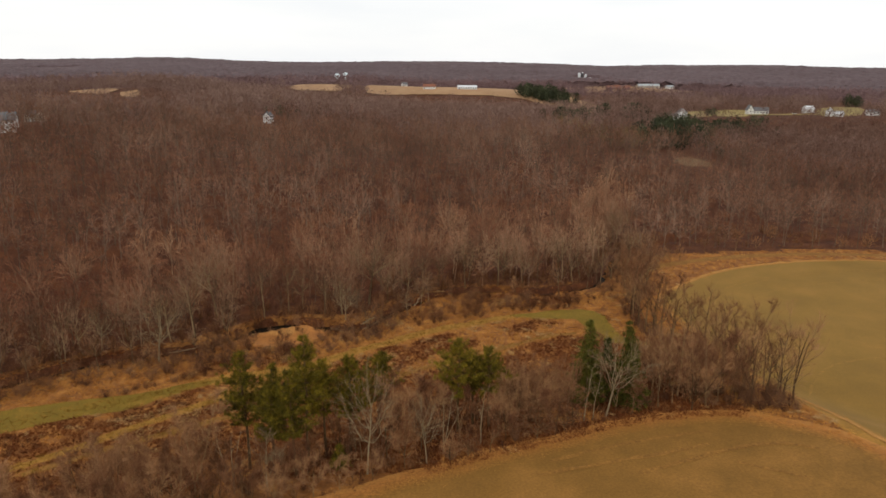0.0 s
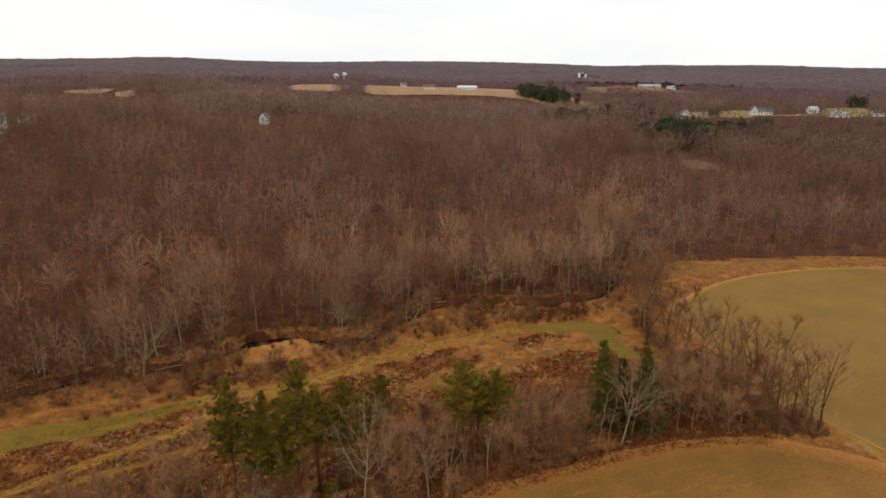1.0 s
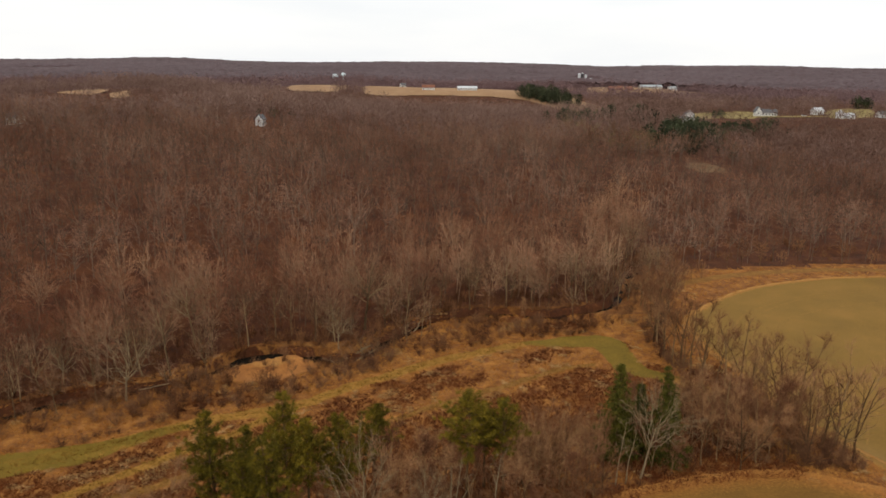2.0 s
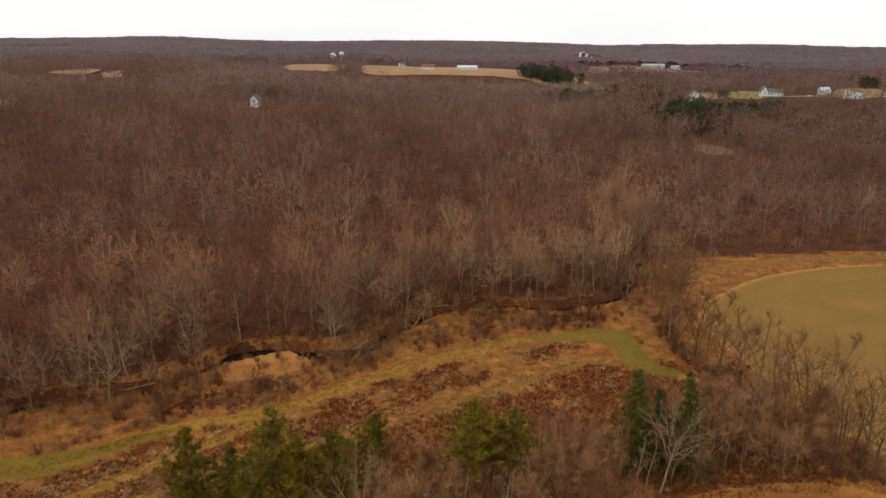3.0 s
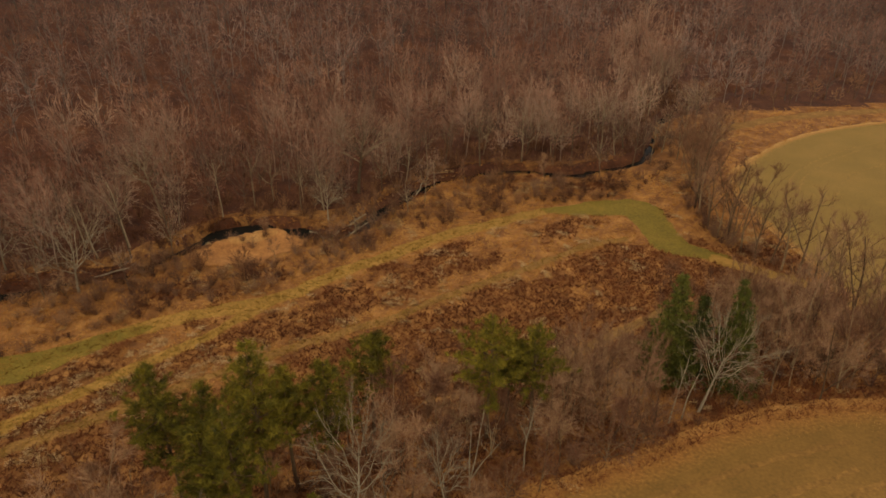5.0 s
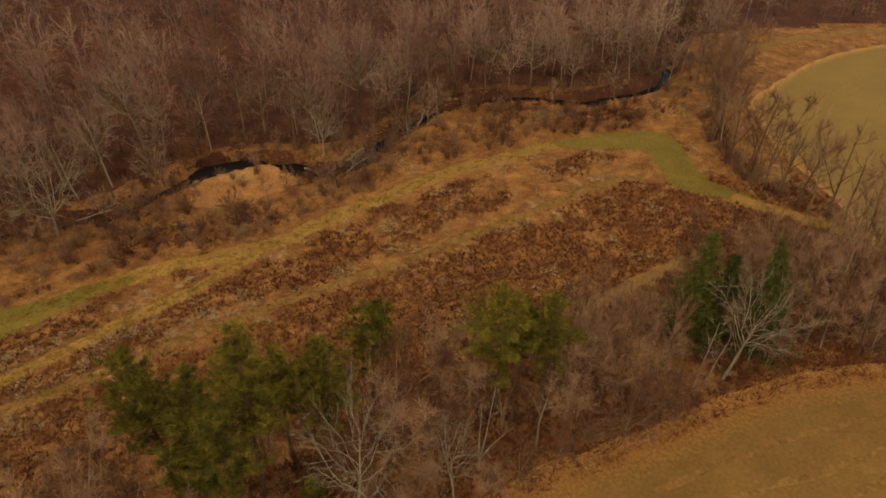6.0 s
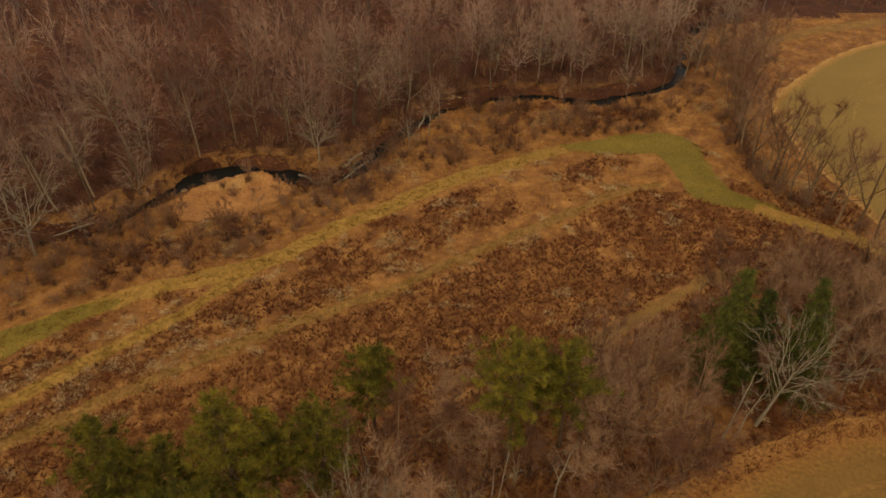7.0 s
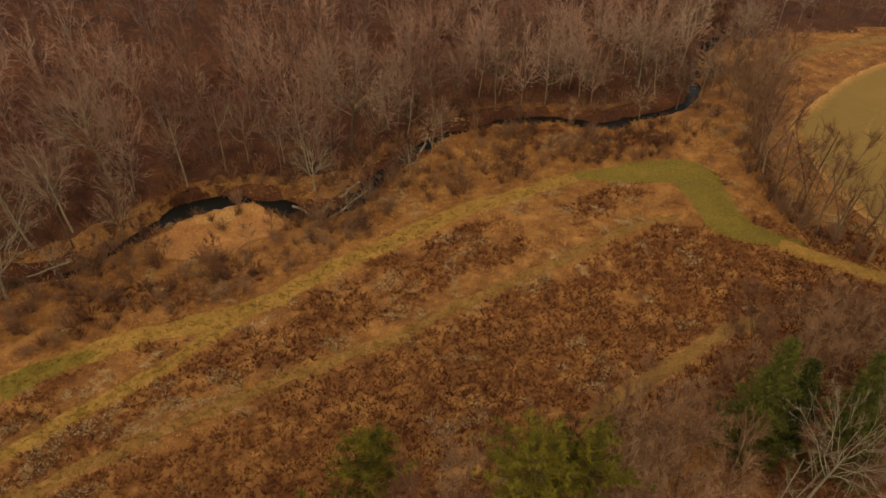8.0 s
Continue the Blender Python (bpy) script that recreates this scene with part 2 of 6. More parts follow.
def material(name, colours, scale=1.0, rough=0.9, fine=8.0, bump=0.3, spread=(0.3, 0.7), vary="", amount=0.35, metal=0.0, earth=True, fine_amount=0.35, stretch_by=(1, 1, 1), bump_size=0.05):
    """A rough surface: colours over noise of scale metres, finer grain over it; vary: "object" or "tone" shifts it from thing to thing."""
    m = bpy.data.materials.new(name)
    m.use_nodes = True
    n, l = m.node_tree.nodes, m.node_tree.links
    b = n["Principled BSDF"]
    b.inputs["Roughness"].default_value = rough
    b.inputs["Metallic"].default_value = metal
    b.inputs["Specular IOR Level"].default_value = 0.2
    pos = n.new("ShaderNodeNewGeometry")
    mp = n.new("ShaderNodeMapping")
    mp.inputs["Scale"].default_value = stretch_by
    l.new(pos.outputs["Position"], mp.inputs["Vector"])
    big = n.new("ShaderNodeTexNoise")
    big.inputs["Scale"].default_value = 1.0 / scale
    big.inputs["Detail"].default_value = 6.0
    big.inputs["Roughness"].default_value = 0.6
    l.new(mp.outputs[0], big.inputs["Vector"])
    value = big.outputs["Fac"]
    if vary:
        if vary == "object":
            info = n.new("ShaderNodeObjectInfo")
            rnd = info.outputs["Random"]
        else:
            info = n.new("ShaderNodeAttribute")
            info.attribute_name = "tone"
            rnd = info.outputs["Fac"]
        mixer = n.new("ShaderNodeMix")
        mixer.inputs[0].default_value = amount
        l.new(value, mixer.inputs[2])
        l.new(rnd, mixer.inputs[3])
        value = mixer.outputs[0]
    ramp = n.new("ShaderNodeValToRGB")
    cr = ramp.color_ramp
    lo, hi = spread
    for i, c in enumerate(colours):
        p = lo + (hi - lo) * i / max(1, len(colours) - 1)
        e = cr.elements[i] if i < 2 else cr.elements.new(p)
        e.position, e.color = p, (*(k * w if earth else k for k, w in zip(c, EARTH)), 1)
    l.new(value, ramp.inputs["Fac"])
    grain = n.new("ShaderNodeTexNoise")
    grain.inputs["Scale"].default_value = fine
    grain.inputs["Detail"].default_value = 4.0
    l.new(mp.outputs[0], grain.inputs["Vector"])
    span = n.new("ShaderNodeMapRange")
    span.inputs["From Min"].default_value, span.inputs["From Max"].default_value = 0.25, 0.75
    span.inputs["To Min"].default_value, span.inputs["To Max"].default_value = 1 - fine_amount, 1 + fine_amount
    l.new(grain.outputs["Fac"], span.inputs["Value"])
    tint = n.new("ShaderNodeMix")
    tint.data_type, tint.blend_type = "RGBA", "MULTIPLY"
    tint.inputs[0].default_value = 1.0
    l.new(ramp.outputs[0], tint.inputs[6])
    l.new(span.outputs[0], tint.inputs[7])
    l.new(tint.outputs[2], b.inputs["Base Color"])
    if bump:
        bp = n.new("ShaderNodeBump")
        bp.inputs["Strength"].default_value = bump
        bp.inputs["Distance"].default_value = bump_size
        l.new(grain.outputs["Fac"], bp.inputs["Height"])
        l.new(bp.outputs[0], b.inputs["Normal"])
    return m


LITTER = material("leaf_litter", [(0.0661, 0.0246, 0.015), (0.113, 0.0449, 0.0254), (0.186, 0.0807, 0.0449)], 7, fine=1.6, bump=0.8, bump_size=0.3)
DRY_GRASS = material("dry_grass_ground", [(0.166, 0.0713, 0.0304), (0.319, 0.158, 0.0676), (0.554, 0.31, 0.138)], 4, fine=1.8, bump=0.8, bump_size=0.3, fine_amount=0.22)
MOWN = material("mown_track", [(0.313, 0.197, 0.0539), (0.393, 0.249, 0.0747), (0.504, 0.31, 0.116)], 3, fine=3.0, bump=0.5, bump_size=0.1)
MOWN_DRY = material("mown_dry_track", [(0.24, 0.137, 0.0496), (0.316, 0.187, 0.0722), (0.411, 0.248, 0.108)], 3, fine=3.0, bump=0.5, bump_size=0.1)
HEDGE_MOWN = material("hedge_path_grass", [(0.2, 0.112, 0.04), (0.27, 0.16, 0.056), (0.36, 0.215, 0.085)], 3, fine=3.0, bump=0.5, bump_size=0.1)
GREY_METAL = material("grey_metal_roof", [(0.3, 0.32, 0.33), (0.38, 0.4, 0.4)], 4, fine=2.0, bump=0.0, rough=0.5, fine_amount=0.08, earth=False)
LAWN_GREEN = material("lawn_green", [(0.19, 0.152, 0.028), (0.23, 0.183, 0.034), (0.293, 0.215, 0.048)], 5, fine=3.0, bump=0.4, bump_size=0.1)
CROP_EAST = material("crop_field_east", [(0.25, 0.176, 0.062), (0.305, 0.215, 0.076), (0.37, 0.25, 0.1)], 22, fine=2.5, bump=0.1, bump_size=0.05, fine_amount=0.12)
CROP_SOUTH = material("crop_field_south", [(0.226, 0.14, 0.0473), (0.282, 0.172, 0.0596), (0.348, 0.209, 0.0804)], 9, fine=2.5, bump=0.15, bump_size=0.05, fine_amount=0.2)
WHEEL_TRACK = material("wheel_track_soil", [(0.3, 0.21, 0.077), (0.35, 0.24, 0.092)], 8, fine=2.0, bump=0.0)
WHEEL_TRACK_SOUTH = material("wheel_track_south", [(0.243, 0.143, 0.0521), (0.324, 0.193, 0.0714)], 5, fine=2.0, bump=0.0)
MARGIN_SOUTH = material("straw_margin_south", [(0.3, 0.178, 0.063), (0.35, 0.192, 0.07), (0.41, 0.21, 0.085), (0.5, 0.28, 0.125)], 2.5, fine=2.5, bump=0.5, bump_size=0.15, vary="tone", amount=0.6, spread=(0.25, 0.75))
MARGIN_EAST = material("straw_margin_east", [(0.305, 0.215, 0.076), (0.37, 0.245, 0.09), (0.47, 0.28, 0.12), (0.58, 0.37, 0.18)], 2.5, fine=2.5, bump=0.5, bump_size=0.15, vary="tone", amount=0.6, spread=(0.25, 0.75))
SAND = material("stream_sand", [(0.42, 0.22, 0.1), (0.54, 0.31, 0.155), (0.68, 0.44, 0.25)], 3, fine=3.0, bump=0.4, bump_size=0.1)
FAR_STRAW = material("far_straw_field", [(0.279, 0.155, 0.0735), (0.328, 0.189, 0.091), (0.377, 0.229, 0.119)], 40, fine=0.2, bump=0.0, fine_amount=0.12, earth=False)
FAR_LAWN = material("far_lawn", [(0.192, 0.145, 0.045), (0.264, 0.196, 0.064), (0.336, 0.239, 0.09)], 22, fine=0.3, bump=0.0, fine_amount=0.12, earth=False)
BARK = material("bark", [(0.142, 0.113, 0.101), (0.284, 0.242, 0.23), (0.449, 0.404, 0.404)], 2.5, fine=6.0, bump=0.5, vary="object", amount=0.5, stretch_by=(1, 1, 0.3))
PINE_BARK = material("pine_bark", [(0.10, 0.07, 0.055), (0.17, 0.125, 0.1), (0.26, 0.2, 0.17)], 1.5, fine=6.0, bump=0.5, stretch_by=(1, 1, 0.3))
PALE_BARK = material("pale_bark", [(0.257, 0.242, 0.255), (0.378, 0.359, 0.384), (0.514, 0.499, 0.548)], 2.0, fine=5.0, bump=0.4, stretch_by=(1, 1, 0.3))
TWIG = material("twigs", [(0.2, 0.123, 0.127), (0.317, 0.218, 0.234), (0.457, 0.347, 0.381)], 3, fine=3.0, bump=0.0, vary="object", amount=0.6)
HEDGE_TWIG = material("hedge_twigs", [(0.203, 0.106, 0.0872), (0.338, 0.206, 0.174), (0.483, 0.324, 0.283)], 3, fine=3.0, bump=0.0, vary="object", amount=0.6)
HEDGE_BARK = material("hedge_bark", [(0.115, 0.0805, 0.0633), (0.23, 0.167, 0.138), (0.391, 0.31, 0.27)], 2.5, fine=6.0, bump=0.5, vary="object", amount=0.5, stretch_by=(1, 1, 0.3))
PALE_TWIG = material("pale_twigs", [(0.25, 0.212, 0.212), (0.338, 0.299, 0.307)], 3, fine=3.0, bump=0.0)
WOOD_BARK = material("wood_bark", [(0.202, 0.152, 0.169), (0.388, 0.308, 0.35), (0.597, 0.494, 0.562)], 3, fine=6.0, bump=0.0, vary="tone", amount=0.7, stretch_by=(1, 1, 0.3))
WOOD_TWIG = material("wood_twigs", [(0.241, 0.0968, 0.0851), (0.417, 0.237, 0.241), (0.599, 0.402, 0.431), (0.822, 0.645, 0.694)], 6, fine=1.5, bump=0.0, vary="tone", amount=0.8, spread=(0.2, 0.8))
# light haze put into the slope wood's colour: less saturated than near twigs
HAZED_SLOPE_TWIG = material("hazed_slope_twigs", [(0.13, 0.0681, 0.0462), (0.185, 0.11, 0.0807), (0.245, 0.151, 0.116), (0.3, 0.198, 0.154)], 14, fine=0.5, bump=0.0, vary="tone", amount=0.78, spread=(0.2, 0.8), earth=False, fine_amount=0.25)
# between the near twigs' colour and the haze-greyed slope colour
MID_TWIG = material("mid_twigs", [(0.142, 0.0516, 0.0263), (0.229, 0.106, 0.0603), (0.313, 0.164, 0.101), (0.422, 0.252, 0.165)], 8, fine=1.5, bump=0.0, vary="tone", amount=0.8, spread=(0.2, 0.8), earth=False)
MID_BARK = material("mid_bark", [(0.093, 0.0614, 0.0391), (0.167, 0.116, 0.0772), (0.27, 0.195, 0.135)], 4, fine=3.0, bump=0.0, vary="tone", amount=0.7, earth=False)
BRUSH = material("brush_twigs", [(0.145, 0.076, 0.066), (0.24, 0.145, 0.127), (0.35, 0.23, 0.205)], 2, fine=3.0, bump=0.0, vary="object", amount=0.6)
WILLOW_TWIG = material("willow_twigs", [(0.15, 0.105, 0.04), (0.21, 0.15, 0.06), (0.28, 0.2, 0.09)], 6, fine=1.5, bump=0.0, vary="tone", amount=0.7, earth=False)
UNDERBRUSH = material("underbrush_twigs", [(0.14, 0.067, 0.05), (0.235, 0.131, 0.1), (0.34, 0.205, 0.155)], 2, fine=3.0, bump=0.0, vary="tone", amount=0.7)
NEEDLE = material("pine_needles", [(0.0533, 0.0588, 0.00813), (0.177, 0.173, 0.0222), (0.365, 0.329, 0.0488)], 1.3, fine=2.0, bump=0.0, vary="object", amount=0.1, spread=(0.34, 0.66))
SPRUCE = material("spruce_needles", [(0.0344, 0.0501, 0.0099), (0.088, 0.11, 0.0229), (0.168, 0.19, 0.042)], 1.2, fine=2.0, bump=0.0, vary="object", amount=0.25, spread=(0.34, 0.66))
FAR_NEEDLE = material("far_conifer_needles", [(0.0255, 0.0297, 0.0127), (0.0442, 0.0504, 0.0221), (0.0723, 0.0774, 0.0357)], 5, fine=1.0, bump=0.0, vary="tone", amount=0.6, earth=False)
WEED = material("weed_stalks", [(0.118, 0.0387, 0.0174), (0.199, 0.0713, 0.0318), (0.281, 0.111, 0.0509)], 2, fine=3.0, bump=0.0, vary="tone", amount=0.7, fine_amount=0.18)
STRAW = material("straw_blades", [(0.472, 0.242, 0.095), (0.665, 0.381, 0.161), (0.883, 0.575, 0.279)], 2, fine=3.0, bump=0.0, vary="tone", amount=0.7, fine_amount=0.2)
PALE_STRAW = material("bleached_straw", [(0.326, 0.181, 0.0631), (0.457, 0.278, 0.11), (0.585, 0.378, 0.169)], 2, fine=3.0, bump=0.0, vary="tone", amount=0.7, earth=False, fine_amount=0.2)
CLEARING = material("clearing_grass", [(0.119, 0.0655, 0.0276), (0.162, 0.0929, 0.0406), (0.205, 0.121, 0.0562)], 5, fine=1.0, bump=0.0, earth=False)
GREEN_BLADE = material("green_blades", [(0.257, 0.182, 0.0436), (0.348, 0.234, 0.0673), (0.44, 0.278, 0.0948)], 2, fine=3.0, bump=0.0, vary="tone", amount=0.7)
# crown self-shade and bluish distance haze are put into this darker purple colour
HAZED_CANOPY = material("hazed_bare_canopy", [(0.066, 0.04, 0.04), (0.0946, 0.0605, 0.0616), (0.13, 0.0875, 0.0875)], 40, fine=0.2, bump=0.0, vary="tone", amount=0.6, spread=(0.2, 0.8), earth=False)
# haze of distance painted in: twigs bluer and greyer than the near ones
HAZED_TWIG = material("hazed_twigs", [(0.128, 0.073, 0.0664), (0.185, 0.114, 0.11), (0.245, 0.16, 0.156)], 15, fine=0.5, bump=0.0, vary="tone", amount=0.6, spread=(0.25, 0.75), earth=False, fine_amount=0.3)
BAR_SOIL = material("bar_soil", [(0.36, 0.175, 0.082), (0.48, 0.245, 0.117), (0.6, 0.325, 0.165)], 3, fine=2.5, bump=0.5, bump_size=0.15)
BANK_GRASS = material("bank_grass", [(0.13, 0.056, 0.025), (0.22, 0.106, 0.046), (0.34, 0.18, 0.08)], 2, fine=2.0, bump=0.6, bump_size=0.2)
FAR_BANK_GRASS = material("far_bank_grass", [(0.213, 0.107, 0.0467), (0.312, 0.164, 0.0723), (0.426, 0.246, 0.119)], 2, fine=2.0, bump=0.6, bump_size=0.2)
WHITE_WALL = material("white_siding", [(0.66, 0.65, 0.62), (0.78, 0.77, 0.74)], 3, fine=2.0, bump=0.0, fine_amount=0.06, rough=0.6, earth=False)
TAN_WALL = material("tan_siding", [(0.42, 0.36, 0.28), (0.5, 0.44, 0.36)], 3, fine=2.0, bump=0.0, fine_amount=0.06, rough=0.7, earth=False)
GREY_ROOF = material("grey_shingles", [(0.10, 0.10, 0.105), (0.17, 0.165, 0.165)], 2, fine=4.0, bump=0.0, rough=0.85, earth=False)
RED_ROOF = material("rusty_roof", [(0.20, 0.075, 0.045), (0.28, 0.12, 0.07)], 2, fine=3.0, bump=0.0, rough=0.7, earth=False)
METAL_ROOF = material("metal_roof", [(0.55, 0.57, 0.58), (0.7, 0.71, 0.71)], 4, fine=2.0, bump=0.0, rough=0.45, fine_amount=0.08, earth=False)
TANK_PAINT = material("tank_paint", [(0.6, 0.72, 0.74), (0.72, 0.8, 0.8)], 5, fine=1.0, bump=0.0, rough=0.5, fine_amount=0.06, earth=False)
DARK_PAINT = material("dark_paint", [(0.04, 0.04, 0.042), (0.07, 0.07, 0.07)], 2, fine=3.0, bump=0.0, rough=0.5, earth=False)

GLASS = bpy.data.materials.new("window_glass")
GLASS.use_nodes = True
GLASS.node_tree.nodes["Principled BSDF"].inputs["Base Color"].default_value = (0.03, 0.035, 0.04, 1)
GLASS.node_tree.nodes["Principled BSDF"].inputs["Roughness"].default_value = 0.08

WATER = bpy.data.materials.new("stream_water")
WATER.use_nodes = True
wb = WATER.node_tree.nodes["Principled BSDF"]
wb.inputs["Base Color"].default_value = (0.012, 0.010, 0.007, 1)
wb.inputs["Roughness"].default_value = 0.08
wb.inputs["IOR"].default_value = 1.33
wb.inputs["Specular IOR Level"].default_value = 0.07
ripple = WATER.node_tree.nodes.new("ShaderNodeTexNoise")
ripple.inputs["Scale"].default_value = 2.2
wbump = WATER.node_tree.nodes.new("ShaderNodeBump")
wbump.inputs["Strength"].default_value, wbump.inputs["Distance"].default_value = 0.25, 0.05
wpos = WATER.node_tree.nodes.new("ShaderNodeNewGeometry")
WATER.node_tree.links.new(wpos.outputs["Position"], ripple.inputs["Vector"])
WATER.node_tree.links.new(ripple.outputs["Fac"], wbump.inputs["Height"])
WATER.node_tree.links.new(wbump.outputs[0], wb.inputs["Normal"])


# ---- mesh helpers ----
def mesh_of(name, verts, faces, mat, tone=None, smooth_shade=False):
    """A mesh from arrays: verts (n, 3) and triangles or quads (m, 3 or 4); tone: a value for each vertex."""
    verts, faces = np.asarray(verts, np.float32), np.asarray(faces, np.int32)
    me = bpy.data.meshes.new(name)
    k = faces.shape[1]
    me.vertices.add(len(verts))
    me.vertices.foreach_set("co", verts.ravel())
    me.loops.add(faces.size)
    me.loops.foreach_set("vertex_index", faces.ravel())
    me.polygons.add(len(faces))
    me.polygons.foreach_set("loop_start", np.arange(0, faces.size, k, dtype=np.int32))
    me.polygons.foreach_set("loop_total", np.full(len(faces), k, np.int32))
    me.polygons.foreach_set("use_smooth", np.full(len(faces), smooth_shade, bool))
    me.materials.append(mat)
    if tone is not None:
        at = me.attributes.new("tone", "FLOAT", "POINT")
        at.data.foreach_set("value", np.asarray(tone, np.float32))
    me.update(calc_edges=True)
    return me


def part(name, bm, mat, parent, label=""):
    """A bmesh or a mesh as one mesh object under a thing or a part."""
    me = bm
    if isinstance(bm, bmesh.types.BMesh):
        me = bpy.data.meshes.new(name)
        bm.to_mesh(me)
        bm.free()
        me.materials.append(mat)
    ob = new(name, me)
    ob.parent = parent
    return tagged(ob, label)


def patch(name, loop, step, lift, mat, rag=0.6, edge=1.0, smooth_edge=True):
    """A sheet that lies on the terrain inside a loop, with a ragged edge."""
    from mathutils.geometry import delaunay_2d_cdt
    rim = curve_through(loop, edge, True) if smooth_edge else loop
    rx, ry = np.array([a for a, b in rim]), np.array([b for a, b in rim])
    ox = (patchy(rx, ry, 2.3, 21) - 0.5) * 2 * rag + (patchy(rx, ry, 9, 22) - 0.5) * 2 * rag
    oy = (patchy(rx, ry, 2.3, 23) - 0.5) * 2 * rag + (patchy(rx, ry, 9, 24) - 0.5) * 2 * rag
    rim = list(zip((rx + ox).tolist(), (ry + oy).tolist()))
    rx, ry = rx + ox, ry + oy
    gx, gy = np.meshgrid(np.arange(rx.min(), rx.max(), step), np.arange(ry.min(), ry.max(), step))
    gx, gy = gx.ravel(), gy.ravel()
    keep = inside(gx, gy, rim)
    gx, gy = gx[keep], gy[keep]
    pts = [Vector(p) for p in rim] + [Vector(p) for p in zip(gx.tolist(), gy.tolist())]
    v, _, f, *_ = delaunay_2d_cdt(pts, [], [list(range(len(rim)))], 1, 1e-4)
    vx, vy = np.array([p.x for p in v]), np.array([p.y for p in v])
    co = np.stack([vx, vy, terrain(vx, vy) + lift], 1)
    return new(name, mesh_of(name, co, np.array([t for t in f if len(t) == 3]), mat, smooth_shade=True))


def ribbon(name, line, width, lift, mat, level=None, rag=0.55, across=4):
    """A strip along a line that lies on the terrain, or at one level."""
    pts = np.array(curve_through(line, 0.9))
    d = np.gradient(pts, axis=0)
    d /= np.linalg.norm(d, axis=1, keepdims=True)
    side = np.stack([-d[:, 1], d[:, 0]], 1)
    rows = []
    for k in range(across + 1):
        s = k / across * 2 - 1
        w = np.full(len(pts), width / 2 * s)
        if k in (0, across):
            w += (patchy(pts[:, 0], pts[:, 1], 2.0, 31 + k) - 0.5) * 2 * rag
        rows.append(pts + side * w[:, None])
    g = np.stack(rows, 1)
    z = np.full(g.shape[:2], level) if level is not None else terrain(g[..., 0], g[..., 1]) + lift
    co = np.concatenate([g, z[..., None]], 2).reshape(-1, 3)
    n = across + 1
    i, j = np.meshgrid(np.arange(len(pts) - 1), np.arange(across), indexing="ij")
    a = (i * n + j).ravel()
    return new(name, mesh_of(name, co, np.stack([a, a + n, a + n + 1, a + 1], 1), mat, np.tile(np.linspace(0, 1, n), len(pts)), True))


# ---- ground ----
def spaced(lo, hi, fine, end, grow):
    mid = list(np.arange(lo, hi + fine / 2, fine))
    step, up = fine, []
    v = hi
    while v < end:
        step = min(step * grow, 190)
        v += step
        up.append(v)
    step, down = fine, []
    v = lo
    while v > -end:
        step = min(step * grow, 190)
        v -= step
        down.append(v)
    return np.array(down[::-1] + mid + up)


gxs, gys = spaced(-105, 84, 1.0, 4850, 1.11), spaced(128, 222, 1.0, 4850, 1.075)
gx, gy = np.meshgrid(gxs, gys)
gz = terrain(gx.ravel(), gy.ravel())
nx = len(gxs)
i, j = np.meshgrid(np.arange(len(gys) - 1), np.arange(nx - 1), indexing="ij")
a = (i * nx + j).ravel()
quads, co = np.stack([a, a + 1, a + nx + 1, a + nx], 1), np.stack([gx.ravel(), gy.ravel(), gz], 1)
mid = co[quads].mean(1)
grassy = inside(mid[:, 0], mid[:, 1], PLAIN)
over = mid[:, 1] - np.interp(mid[:, 0], [p[0] for p in CREEK], [p[1] for p in CREEK])
grassy &= (over < 0.5) | (mid[:, 0] > 60)


def piece(name, faces, mat):
    used, flat = np.unique(faces, return_inverse=True)
    return new(name, mesh_of(name, co[used], flat.reshape(-1, 4), mat, smooth_shade=True))


tagged(piece("ground", quads[~grassy], LITTER), "brown leaf-covered ground of a wooded valley", "ground", kind="structure")
tagged(piece("meadow", quads[grassy], DRY_GRASS), "rough meadow of dry tan and russet winter grass", "meadow", kind="structure")
tagged(patch("crop_field_east", FIELD_EAST, 3.0, 0.1, CROP_EAST, 0.35, 1.2), "smooth olive-green sown field with a curved edge", "field", kind="structure")
tagged(patch("crop_field_south", FIELD_SOUTH, 3.0, 0.1, CROP_SOUTH, 0.35, 1.2), "olive-brown sown field beside the hedgerow", "field", kind="structure")
for line, wide, straw in ((FIELD_EAST[12:] + FIELD_EAST[:9], 2.6, MARGIN_EAST), (FIELD_SOUTH[:16], 5.0, MARGIN_SOUTH)):
    tagged(ribbon("field_margin", line, wide, 0.13, straw, rag=0.35, across=6), "pale straw margin along a sown field", "field margin", kind="structure")
tagged(patch("grass_lawn", LAWN, 1.5, 0.05, LAWN_GREEN, 0.5, 1.0), "short green mown grass at the meadow's end", "grass", kind="structure")
tagged(patch("grass_strip", STRIP, 1.5, 0.08, LAWN_GREEN, 0.5, 1.0), "short green mown strip beside the meadow path", "grass", kind="structure")
for line in ([(77, 200), (83, 210), (93, 219), (105, 226.5), (120, 232.5), (136, 236), (156, 236), (190, 229)], [(79, 199), (85, 208.6), (94.6, 217.3), (106, 224.6), (120.5, 230.5), (136, 234), (156, 234), (190, 227)],
             [(86, 196), (94, 207), (106, 215), (122, 221), (138, 224), (158, 223), (190, 216)], [(78, 140), (86, 152), (98, 160), (120, 164), (150, 163)]):
    tagged(ribbon("wheel_track", line, 0.7, 0.14, WHEEL_TRACK, rag=0.2), "faint curved wheel track in the sown field", "track", kind="structure")
